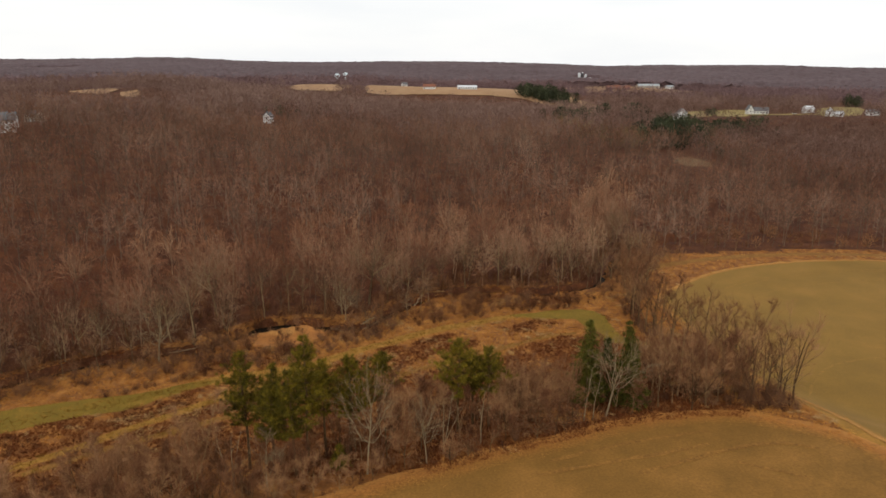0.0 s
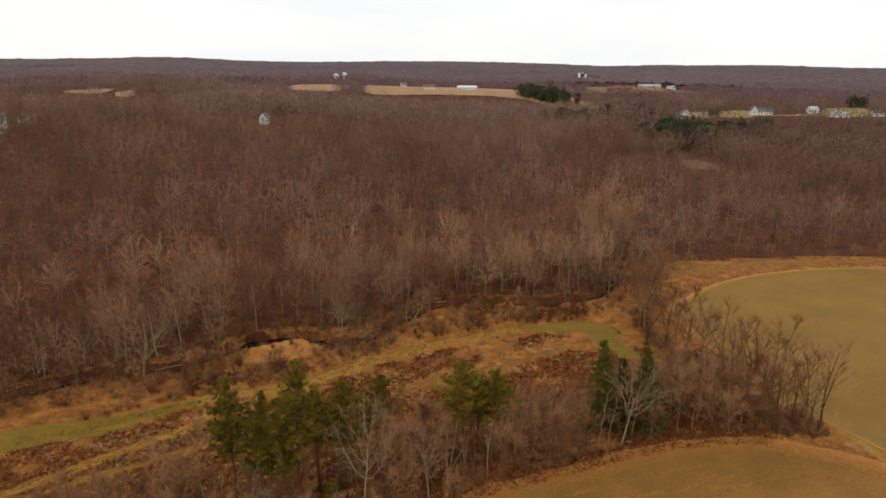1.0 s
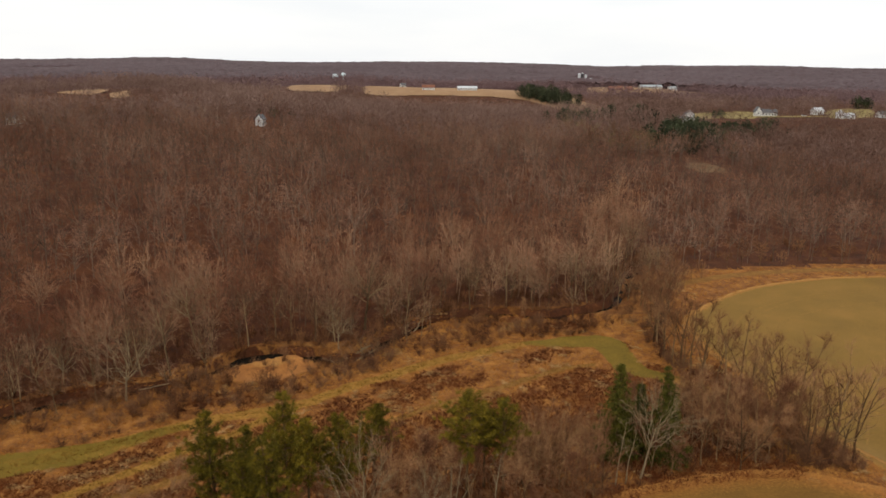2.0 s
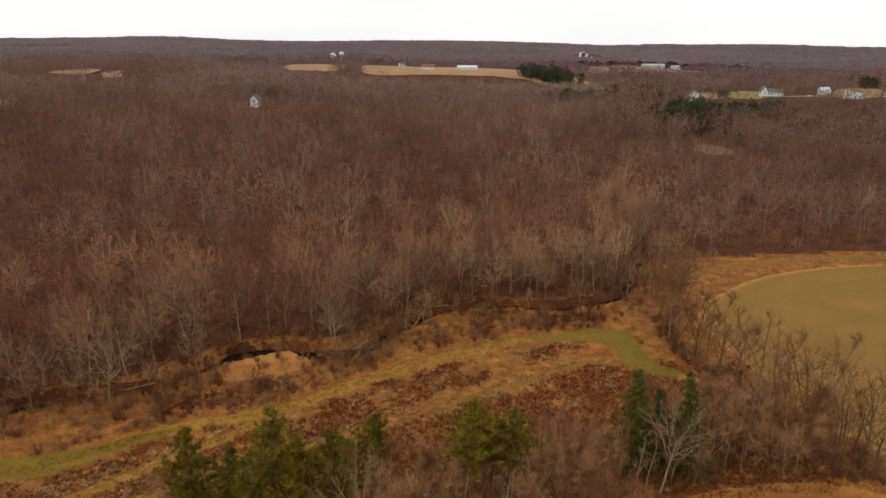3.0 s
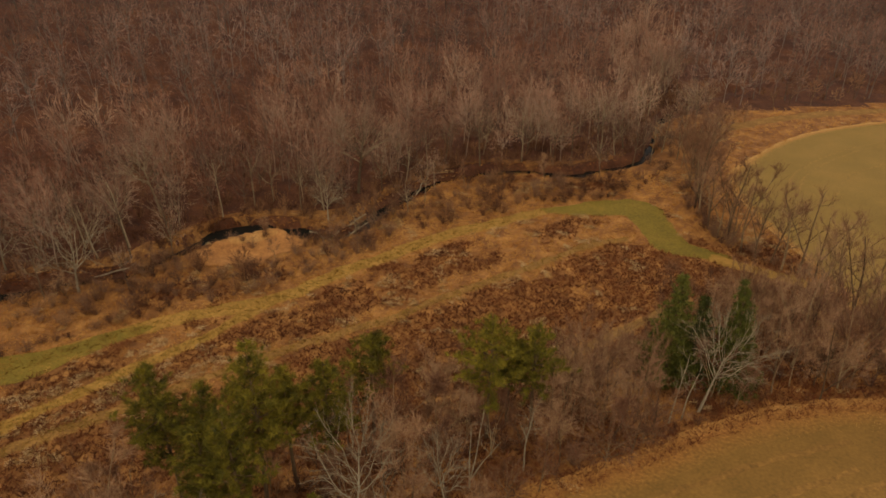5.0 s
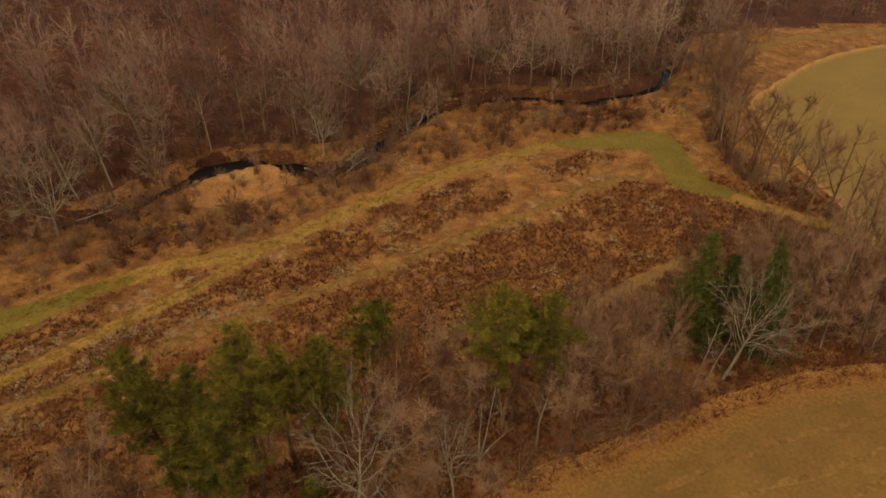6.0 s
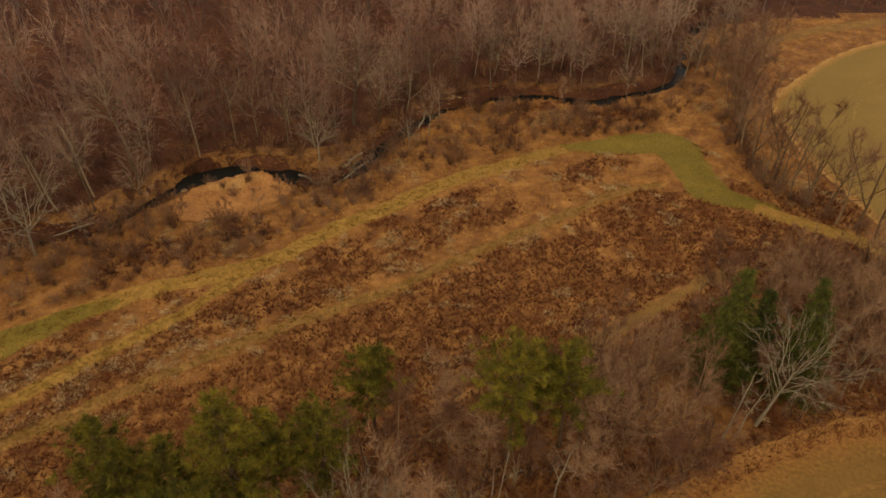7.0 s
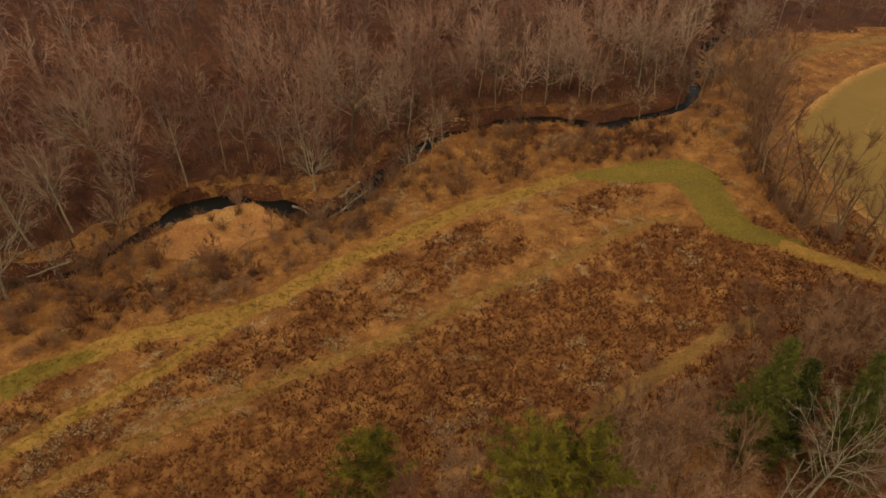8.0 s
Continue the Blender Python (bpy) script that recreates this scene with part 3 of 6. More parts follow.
for line in ([(14.9, 99.4), (27.5, 103.2), (37.2, 106.2), (45.0, 109.2)], [(30.9, 99.8), (46.3, 106.7), (56.4, 109.3), (62.9, 107.7)], [(47.7, 103.6), (52.6, 101.1), (56.6, 98.9)], [(17.4, 103.1), (27.4, 107.5), (37.9, 111.2), (46.5, 113.6)]):
    tagged(ribbon("wheel_track", line, 0.9, 0.14, WHEEL_TRACK_SOUTH, rag=0.3), "faint pale wheel track in the brown sown field", "track", kind="structure")
for line, width, mat in ((TRACK_A, 3.4, MOWN), (TRACK_B, 2.3, MOWN), (TRACK_C, 2.0, MOWN_DRY), (LANE, 3.4, MOWN), (HEDGE_PATH, 2.2, HEDGE_MOWN), (NORTH_LANE, 4.0, MOWN_DRY)):
    tagged(ribbon("mown_path", line, width, 0.06, mat), "mown yellow-green grass path through the meadow" if mat is MOWN else "faint dry mown path through the weeds", "path", kind="structure")
tagged(patch("gravel_bar", BAR, 1.0, 0.13, BAR_SOIL, 1.1, 0.8), "bare tan soil of a low bar inside a stream bend", "bar", kind="structure")
for loop in (NORTH_BANK, FAR_BANK):
    tagged(patch("far_bank", loop, 1.0, 0.14, FAR_BANK_GRASS, 0.7, 0.8), "tan grassy flat on the stream's wooded side", "bank", kind="structure")
tagged(patch("sandbar", SANDBAR, 1.0, 0.2, SAND, 0.5, 0.8), "pale sandy gravel bar inside a stream bend", "sandbar", kind="structure")
tagged(ribbon("water", CREEK, 6.0, 0, WATER, level=-1.75), "dark narrow stream with still, reflecting water", "stream", kind="structure")
bank_line = [(a - 1.6, b + 4.8) for a, b in CREEK_LINE[::4] if -120 < a < 46]
tagged(ribbon("stream_bank", bank_line, 2.2, 0.1, BANK_GRASS, rag=1.1, across=6), "narrow tan grassy strip along the stream's wooded side", "bank", kind="structure")
for loop in FAR_FIELDS:
    tagged(patch("far_field", loop, 7.0 if len(loop) != 6 else 3.0, 0.5 if len(loop) != 6 else 0.15, FAR_STRAW if len(loop) != 6 else CLEARING, 1.5 if len(loop) != 6 else 3.0, 4.0), "straw-coloured field on a distant rise", "field", kind="structure")
for loop in LAWNS:
    tagged(patch("lawn", loop, 7.0, 0.5, FAR_LAWN, 1.5, 4.0), "yellow-green winter lawn round houses on a hill", "lawn", kind="structure")


# ---- bare trees ----
def unit(v):
    return v / (np.linalg.norm(v) + 1e-9)


def tubes_mesh(tubes, sides):
    """Vertices and triangles of tapered tubes: each (points, radii)."""
    verts, faces, base = [], [], 0
    for pts, radii in tubes:
        n = len(pts)
        d = np.gradient(pts, axis=0)
        d /= np.linalg.norm(d, axis=1, keepdims=True) + 1e-9
        ref = np.array((0.3, 1.0, 0.1)) if abs(d[0][2]) > 0.7 else np.array((0.0, 0.0, 1.0))
        s = np.cross(d, ref)
        s /= np.linalg.norm(s, axis=1, keepdims=True) + 1e-9
        t = np.cross(d, s)
        ang = np.arange(sides) * 2 * np.pi / sides
        ring = pts[:, None] + radii[:, None, None] * (np.cos(ang)[None, :, None] * s[:, None] + np.sin(ang)[None, :, None] * t[:, None])
        verts.append(ring.reshape(-1, 3))
        for i in range(n - 1):
            for k in range(sides):
                a, b = base + i * sides + k, base + i * sides + (k + 1) % sides
                faces += [(a, b, b + sides), (a, b + sides, a + sides)]
        base += n * sides
    return np.concatenate(verts), np.array(faces, np.int32)


def slivers_mesh(starts, ends, widths, rng):
    """Twigs, blades and needles: one tapered three-cornered piece each."""
    s, e = np.asarray(starts, float), np.asarray(ends, float)
    d = e - s
    side = np.cross(d, rng.normal(size=d.shape))
    side /= np.linalg.norm(side, axis=1, keepdims=True) + 1e-9
    w = np.asarray(widths, float)[:, None] / 2
    v = np.stack([s - side * w, s + side * w, e], 1).reshape(-1, 3)
    return v, np.arange(len(v), dtype=np.int32).reshape(-1, 3)


def bend(start, way, length, r0, r1, n, rng, up=0.0, wobble=0.12):
    pts = [np.array(start, float)]
    d = unit(np.array(way, float))
    for _ in range(n):
        d = unit(d + rng.normal(size=3) * wobble + np.array((0, 0, up)))
        pts.append(pts[-1] + d * length / n)
    return np.array(pts), np.linspace(r0, r1, n + 1), d


def bare_tree(seed, height, spread, base=0.35, limbs=10, subs=5, twigs=8, forks=0, r=0.2, up=0.1, twig_len=1.6, twig_w=0.045, limb_seg=4, sub_seg=2, lean=0.05, trunk_seg=7, stray=0.6):
    """A leafless tree: (trunk tubes, limb tubes, twig starts, twig ends, twig widths)."""
    rng = np.random.default_rng(seed)
    trunk, limb, ts, te, tw = [], [], [], [], []
    tip = height * 0.85
    p, rad, d = bend((0, 0, -0.4), (rng.normal() * lean, rng.normal() * lean, 1), tip, r, r * 0.22, trunk_seg, rng, 0.05, 0.05)
    trunk.append((p, rad))
    stems = [(p, rad, 1.0)]
    for _ in range(forks):
        k = rng.integers(1, max(2, trunk_seg // 2))
        a = rng.uniform(0, 6.28)
        q, qr, _d = bend(p[k], (0.45 * math.cos(a), 0.45 * math.sin(a), 1), tip - p[k][2] * 0.9, rad[k] * 0.75, rad[k] * 0.2, trunk_seg - 1, rng, 0.05, 0.08)
        trunk.append((q, qr))
        stems.append((q, qr, 0.8))
    a0 = rng.uniform(0, 6.28)
    for i in range(limbs):
        q, qr, size = stems[i % len(stems)]
        f = base + (1 - base) * ((i + rng.uniform(0, 1)) / limbs)
        pos = f * (len(q) - 1)
        k = min(int(pos), len(q) - 2)
        start = q[k] + (q[k + 1] - q[k]) * (pos - k)
        rr = (qr[k] + (qr[k + 1] - qr[k]) * (pos - k)) * 0.6
        a = a0 + i * 2.4 + rng.normal() * 0.3
        rise = 0.3 + 0.9 * f + rng.normal() * 0.2
        length = spread * size * (1.1 - 0.55 * (f - base) / (1 - base)) * rng.uniform(0.75, 1.2)
        lp, lr, ld = bend(start, (math.cos(a), math.sin(a), rise), length, rr, rr * 0.22, limb_seg, rng, up, 0.14)
        limb.append((lp, lr))
        ends = [(lp, lr)]
        for _s in range(subs):
            g = rng.uniform(0.25, 0.95) * limb_seg
            k = min(int(g), limb_seg - 1)
            st = lp[k] + (lp[k + 1] - lp[k]) * (g - k)
            way = unit(lp[k + 1] - lp[k]) + rng.normal(size=3) * 0.55 + np.array((0, 0, 0.2))
            sp, sr, _d = bend(st, way, length * rng.uniform(0.3, 0.55), lr[k] * 0.55, lr[k] * 0.15, sub_seg, rng, up, 0.16)
            if sub_seg:
                limb.append((sp, sr))
            ends.append((sp, sr))
        for ep, er in ends:
            for _t in range(twigs):
                g = rng.uniform(0.2, 1.0) * (len(ep) - 1)
                k = min(int(g), len(ep) - 2)
                st = ep[k] + (ep[k + 1] - ep[k]) * (g - k)
                way = unit(unit(ep[k + 1] - ep[k]) + rng.normal(size=3) * stray + np.array((0, 0, 0.25)))
                ln = twig_len * rng.uniform(0.5, 1.3)
                ts.append(st)
                te.append(st + way * ln)
                tw.append(twig_w * rng.uniform(0.6, 1.4))
    return trunk, limb, ts, te, tw


def domed_tree(seed, height, width, clear=0.35, limbs=12, subs=5, twigs=8, r=0.2, twig_len=1.4, twig_w=0.045, limb_seg=4, sub_seg=1, trunk_seg=5, lean=0.04, gap=0.25, leader=0.8):
    """A leafless tree with a rounded crown: limbs curve out and up from the trunk to a dome of fine twigs; returns what bare_tree does."""
    rng = np.random.default_rng(seed)
    trunk, limb, ts, te, tw = [], [], [], [], []
    p, rad, _d = bend((0, 0, -0.4), (rng.normal() * lean, rng.normal() * lean, 1), height * leader, r, r * 0.25, trunk_seg, rng, 0.04, 0.05)
    trunk.append((p, rad))
    low = clear * height
    mid = np.array((p[-1][0] * 0.6, p[-1][1] * 0.6, (low + height) / 2))
    axes = np.array((width / 2, width / 2, (height - low) / 2))
    axes[:2] *= rng.uniform(0.85, 1.15, 2)
    a0 = rng.uniform(0, 6.28)
    for i in range(limbs):
        q = (i + rng.uniform(0.1, 0.9)) / limbs
        el = math.asin(min(1, -0.25 + 1.22 * q))
        a = a0 + i * 2.4 + rng.normal() * 0.3
        out = np.array((math.cos(a) * math.cos(el), math.sin(a) * math.cos(el), math.sin(el)))
        end = mid + axes * out * rng.uniform(0.72, 0.98)
        f = np.clip((low * rng.uniform(0.75, 1.1) + (end[2] - low) * 0.45 * q) / (height * leader), 0.15, 0.95) * trunk_seg
        k = min(int(f), trunk_seg - 1)
        start = p[k] + (p[k + 1] - p[k]) * (f - k)
        rr = max(0.035, (rad[k] + (rad[k + 1] - rad[k]) * (f - k)) * 0.55)
        span = np.linalg.norm(end - start)
        ctrl = start + np.array((out[0] * 0.35, out[1] * 0.35, 0.3)) * span + rng.normal(size=3) * span * 0.07
        u = np.linspace(0, 1, limb_seg + 1)[:, None]
        lp = (1 - u) ** 2 * start + 2 * u * (1 - u) * ctrl + u * u * end
        lp[1:-1] += rng.normal(size=(limb_seg - 1, 3)) * span * 0.03
        lr = np.linspace(rr, rr * 0.25, limb_seg + 1)
        limb.append((lp, lr))
        ends = [(lp[-2:], lr[-2:])]
        for s in range(subs):
            g = (gap + (0.97 - gap) * (s + rng.uniform(0.2, 0.9)) / subs) * limb_seg
            k = min(int(g), limb_seg - 1)
            st = lp[k] + (lp[k + 1] - lp[k]) * (g - k)
            away = unit((st - mid) / axes + np.array((0, 0, 0.35)))
            way = unit(unit(lp[k + 1] - lp[k]) * 0.7 + away * 0.5 + rng.normal(size=3) * 0.5)
            sp, sr, _d = bend(st, way, width * rng.uniform(0.16, 0.3), lr[k] * 0.6, lr[k] * 0.2, sub_seg, rng, 0.05, 0.15)
            limb.append((sp, sr))
            ends.append((sp, sr))
        for ep, er in ends:
            for _t in range(twigs):
                g = rng.uniform(0.25, 1.0) * (len(ep) - 1)
                k = min(int(g), len(ep) - 2)
                st = ep[k] + (ep[k + 1] - ep[k]) * (g - k)
                way = unit(unit(ep[k + 1] - ep[k]) * 0.9 + unit((st - mid) / axes) * 0.35 + rng.normal(size=3) * 0.45 + np.array((0, 0, 0.12)))
                ts.append(st)
                te.append(st + way * twig_len * rng.uniform(0.5, 1.3))
                tw.append(twig_w * rng.uniform(0.6, 1.4))
    return trunk, limb, ts, te, tw


def joined(pieces):
    verts, faces, base = [], [], 0
    for v, f in pieces:
        verts.append(v)
        faces.append(f + base)
        base += len(v)
    return np.concatenate(verts), np.concatenate(faces)


def tree_thing(name, label, group, seed, bark, twig, maker=bare_tree, **kw):
    """One leafless tree with trunk, limbs and twigs, at the world's origin."""
    rng = np.random.default_rng(seed + 500)
    trunk, limb, ts, te, tw = maker(seed, **kw)
    root = tagged(new(name), label, "tree", group)
    tv, tf = tubes_mesh(trunk, 6)
    part("trunk", mesh_of("trunk", tv, tf, bark, smooth_shade=True), None, root)
    each = kw["subs"] + 1
    for k in range(0, len(limb), each):
        lv, lf = joined([tubes_mesh(limb[k:k + 1], 4), tubes_mesh(limb[k + 1:k + each], 3)])
        part("limb", mesh_of("limb", lv, lf, bark, smooth_shade=True), None, root)
    sv, sf = slivers_mesh(ts, te, tw, rng)
    part("crown", mesh_of("crown", sv, sf, twig), None, root, "haze of thin bare twigs")
    return root


def park(ob):
    """Masters stand under the first place they are used at, so none is left over."""
    return {"ob": ob, "used": False}


def put(master, x, y, turn, size, sink=0.0):
    m = pose(x, y, float(terrain(np.array([x]), np.array([y]))[0]) - sink, 0, 0, turn) @ Matrix.Diagonal((size, size, size, 1))
    if not master["used"]:
        master["used"] = True
        master["ob"].matrix_basis = m
        return master["ob"]
    ob = copy_thing(master["ob"], Matrix())
    ob.matrix_basis = m
    return ob


def mass(name, kinds, places, mats, sinks=0.15):
    """Many plants joined into one mesh for each material: kinds are lists of (verts, faces) for each material; places rows of x, y, turn, size, tone, kind."""
    places = np.asarray(places, float)
    obs = []
    z = terrain(places[:, 0], places[:, 1]) - sinks
    for layer, mat in enumerate(mats):
        vs, fs, tones, base = [], [], [], 0
        for k, kind in enumerate(kinds):
            sel = places[:, 5].astype(int) == k
            if not sel.any():
                continue
            v, f = kind[layer]
            pl, zz = places[sel], z[sel]
            c, s = np.cos(pl[:, 2]), np.sin(pl[:, 2])
            x = (v[None, :, 0] * c[:, None] - v[None, :, 1] * s[:, None]) * pl[:, 3, None] + pl[:, 0, None]
            y = (v[None, :, 0] * s[:, None] + v[None, :, 1] * c[:, None]) * pl[:, 3, None] + pl[:, 1, None]
            w = v[None, :, 2] * pl[:, 3, None] + zz[:, None]
            vs.append(np.stack([x, y, w], 2).reshape(-1, 3))
            fs.append((f[None] + (np.arange(len(pl)) * len(v))[:, None, None]).reshape(-1, 3) + base)
            tones.append(np.repeat(pl[:, 4], len(v)))
            base += len(v) * len(pl)
        obs.append((np.concatenate(vs), np.concatenate(fs), mat, np.concatenate(tones)))
    root = None
    for nm, (v, f, mat, t) in zip((name, "trunks", "stems"), obs):
        ob = new(nm, mesh_of(nm, v, f, mat, t, True))
        if root is None:
            root = ob
        else:
            ob.parent = root
    return root


def in_glade(x, y, margin=1.0):
    res = np.zeros(np.shape(x), bool)
    for cx, cy, ra, rb in GLADES:
        res |= np.hypot((x - cx) / (ra * margin), (y - cy) / (rb * margin)) <= 1
    return res


def clear_of(x, y, margin=1.0):
    ok = ~in_glade(x, y, margin)
    for loop in FAR_FIELDS + LAWNS:
        ok &= ~inside(x, y, loop)
    for a, b, w in GROVES:
        ok &= line_distance(x, y, [a, b]) > w
    return ok


def spots(x0, x1, y0, y1, step, seed):
    """Jittered grid of places."""
    rng = np.random.default_rng(seed)
    x, y = np.meshgrid(np.arange(x0, x1, step), np.arange(y0, y1, step))
    x = x + np.tile((np.arange(x.shape[0]) % 2)[:, None] * step / 2, (1, x.shape[1]))
    return (x + rng.uniform(-0.45, 0.45, x.shape) * step).ravel(), (y + rng.uniform(-0.45, 0.45, x.shape) * step).ravel()


# masters of the trees near the stream and in the hedgerow
G_BANK, G_HEDGE, G_ROW = "bare trees along the stream", "bare trees in the hedgerow", "bare trees beside the sown field"
BANK = [park(tree_thing("bare_tree", "tall leafless grey-brown tree at the stream's edge", G_BANK, 10 + s, BARK, TWIG, domed_tree, height=h, width=w, clear=c, limbs=13, subs=6, twigs=11, r=0.19, twig_len=1.35, twig_w=0.04, lean=0.06))
        for s, h, w, c in ((0, 18, 10.0, 0.38), (1, 16, 9.0, 0.34), (2, 19, 9.0, 0.45), (3, 15, 10.5, 0.32))]
PALE = [park(tree_thing("pale_tree", "broad leafless tree with pale grey spreading limbs", G_BANK, 30 + s, PALE_BARK, PALE_TWIG, domed_tree, height=h, width=w, clear=0.32, limbs=16, subs=7, twigs=10, r=0.27, twig_len=1.2, twig_w=0.036, leader=0.55))
        for s, h, w in ((0, 16, 14.0), (1, 13, 11.5))]
LANKY = [park(tree_thing("silver_tree", "tall pale-limbed leafless tree standing in the hedgerow", G_HEDGE, 35 + s, PALE_BARK, PALE_TWIG, height=h, spread=w, limbs=15, subs=6, twigs=12, forks=1, r=0.21, up=0.06, twig_len=1.4, twig_w=0.042, base=0.4, lean=lean))
         for s, h, w, lean in ((0, 19, 5.0, 0.06),)]
OAK = [park(tree_thing("spreading_tree", "large leafless tree with a rounded spreading crown", G_BANK, 40, BARK, TWIG, domed_tree, height=19, width=15, clear=0.42, limbs=20, subs=9, twigs=12, r=0.34, twig_len=1.4, twig_w=0.038, leader=0.6))]
HEDGE = [park(tree_thing("hedgerow_tree", "thin leafless brown tree in a tangled hedgerow", G_HEDGE, 50 + s, HEDGE_BARK, HEDGE_TWIG, height=h, spread=w, base=b, limbs=12, subs=6, twigs=15, forks=f, r=0.11, twig_len=1.4, twig_w=0.044, lean=0.06, sub_seg=1, up=0.14, stray=0.75))
         for s, h, w, b, f in ((0, 12, 4.2, 0.2, 2), (1, 14, 4.0, 0.28, 1), (2, 9.5, 4.4, 0.15, 2), (3, 13, 3.8, 0.25, 1))]
ROW = [park(tree_thing("field_edge_tree", "crooked leafless dark-limbed tree at the field's edge", G_ROW, 60 + s, HEDGE_BARK, HEDGE_TWIG, height=h, spread=w, base=b, limbs=12, subs=5, twigs=11, forks=f, r=0.2, twig_len=1.5, twig_w=0.034, sub_seg=2, lean=0.05, up=0.14))
       for s, h, w, b, f in ((0, 15, 4.4, 0.35, 1), (1, 16, 4.2, 0.4, 1), (2, 13.5, 4.6, 0.35, 0))]
DEAD = [park(tree_thing("dead_tree", "bleached dead tree with broken bare limbs", G_HEDGE, 70 + s, PALE_BARK, PALE_TWIG, height=h, spread=w, base=0.5, limbs=7, subs=3, twigs=3, forks=f, r=0.15, twig_len=1.1, twig_w=0.045, lean=0.06, up=-0.02))
        for s, h, w, f in ((0, 15, 2.4, 0), (1, 14, 3.4, 2))]

CROOKED = [park(tree_thing("crooked_tree", "dark crooked leafless tree with heavy spreading limbs", G_ROW, 64 + s, HEDGE_BARK, HEDGE_TWIG, domed_tree, height=h, width=w, clear=c, limbs=12, subs=6, twigs=10, r=0.32, twig_len=1.1, twig_w=0.03, leader=0.55, lean=0.1, sub_seg=2))
           for s, h, w, c in ((0, 13, 9.0, 0.3), (1, 14.5, 8.0, 0.4))]

TAKEN = []


def plant(kind, x, y, size=1.0, turn=None):
    t = random.uniform(0, 360) if turn is None else turn
    TAKEN.append((x, y))
    return put(kind, x, y, t, size)


def near_taken(x, y, gap):
    return any((x - a) ** 2 + (y - b) ** 2 < 9 for a, b in EVERGREENS) or any((x - a) ** 2 + (y - b) ** 2 < gap * gap for a, b in TAKEN)


random.seed(4)
def blocked(x, y, *loops):
    return any(bool(inside(np.array([x]), np.array([y]), loop)[0]) for loop in loops)


plant(OAK[0], -61.5, 187, 1.0, 20)
plant(OAK[0], -21, 199, 1.15, 140)
plant(PALE[0], -66, 157, 1.0, 0)
plant(PALE[1], -83, 165, 0.8, 70)
plant(BANK[0], -54, 170, 0.7, 200)
plant(PALE[1], -26, 185, 0.8, 120)
SILVER = park(tree_thing("silver_tree", "pale-limbed leafless tree with a tangled silvery crown", G_HEDGE, 33, PALE_BARK, PALE_TWIG, domed_tree, height=18.5, width=10, clear=0.36, limbs=16, subs=7, twigs=12, r=0.19, twig_len=1.0, twig_w=0.03, leader=0.65, sub_seg=2))
ROUND = park(tree_thing("small_tree", "low round leafless tree thick with fine twigs", G_HEDGE, 34, HEDGE_BARK, HEDGE_TWIG, domed_tree, height=7.5, width=7.5, clear=0.12, limbs=16, subs=7, twigs=17, r=0.1, twig_len=1.0, twig_w=0.03, leader=0.5))
plant(SILVER, -11.4, 100.0, 1.0, 60)
plant(SILVER, -2.2, 103.0, 0.68, 200)
plant(ROUND, 16.3, 110.4, 1.0, 60)
plant(ROUND, 21.5, 113.4, 0.8, 160)
plant(ROUND, 4.5, 104.9, 0.7, 260)
leaner = plant(park(tree_thing("leaning_tree", "pale leaning leafless tree with a broad bare crown", G_HEDGE, 91, PALE_BARK, PALE_TWIG, domed_tree, height=14, width=10.5, clear=0.4, limbs=15, subs=7, twigs=11, r=0.2, twig_len=1.1, twig_w=0.034, leader=0.6, sub_seg=2)), 30.0, 119.2, 1.1, 0)
leaner.matrix_basis = leaner.matrix_basis @ Matrix.Rotation(radians(14), 4, "Y")
plant(ROW[1], 40.5, 122.5, 0.8, 250)
plant(LANKY[0], -26.5, 97.5, 0.6, 200)
for x, y in ((-19, 177), (-24, 174.5), (-12.5, 186), (-6, 194.5), (-16, 182), (3, 203), (12, 206), (22, 206), (-55, 163), (-67, 155)):
    plant(random.choice(BANK + HEDGE), x, y, random.uniform(0.5, 0.7))
for x, y in ((-40, 170.5), (-34.5, 171), (-46.5, 168), (-31.5, 174)):
    plant(HEDGE[2], x, y, random.uniform(0.3, 0.42))
plant(DEAD[0], 6.7, 109.5, 0.85, 0)
plant(DEAD[1], 0.5, 107, 0.85, 50)
plant(DEAD[0], 25.5, 117, 0.85, 90)
plant(DEAD[0], 27.2, 117.6, 0.75, 30)
plant(DEAD[1], -31, 96, 0.8, 170)
for x, y in ((50, 217.5), (57, 219), (50.5, 226), (61, 229), (64, 241), (46, 219)):
    plant(random.choice(BANK), x, y, random.uniform(0.62, 0.8))
for x, y, size, turn in ((62.2, 136.5, 1.0, 0), (64.2, 131, 0.95, 80), (66, 128, 0.85, 140), (60.6, 143.5, 0.95, 200), (58.6, 147, 1.0, 260), (56.8, 149, 0.9, 320), (57, 182, 0.9, 30), (58.5, 172, 0.95, 100)):
    plant(random.choice(CROOKED), x, y, size, turn)
ROW_LINE = curve_through([(69, 128), (66.5, 140), (64.5, 151), (65, 158), (61.5, 165), (57.5, 171), (54.6, 177), (53, 186), (54, 196), (58, 207), (63, 222), (67, 238)], 1.0)
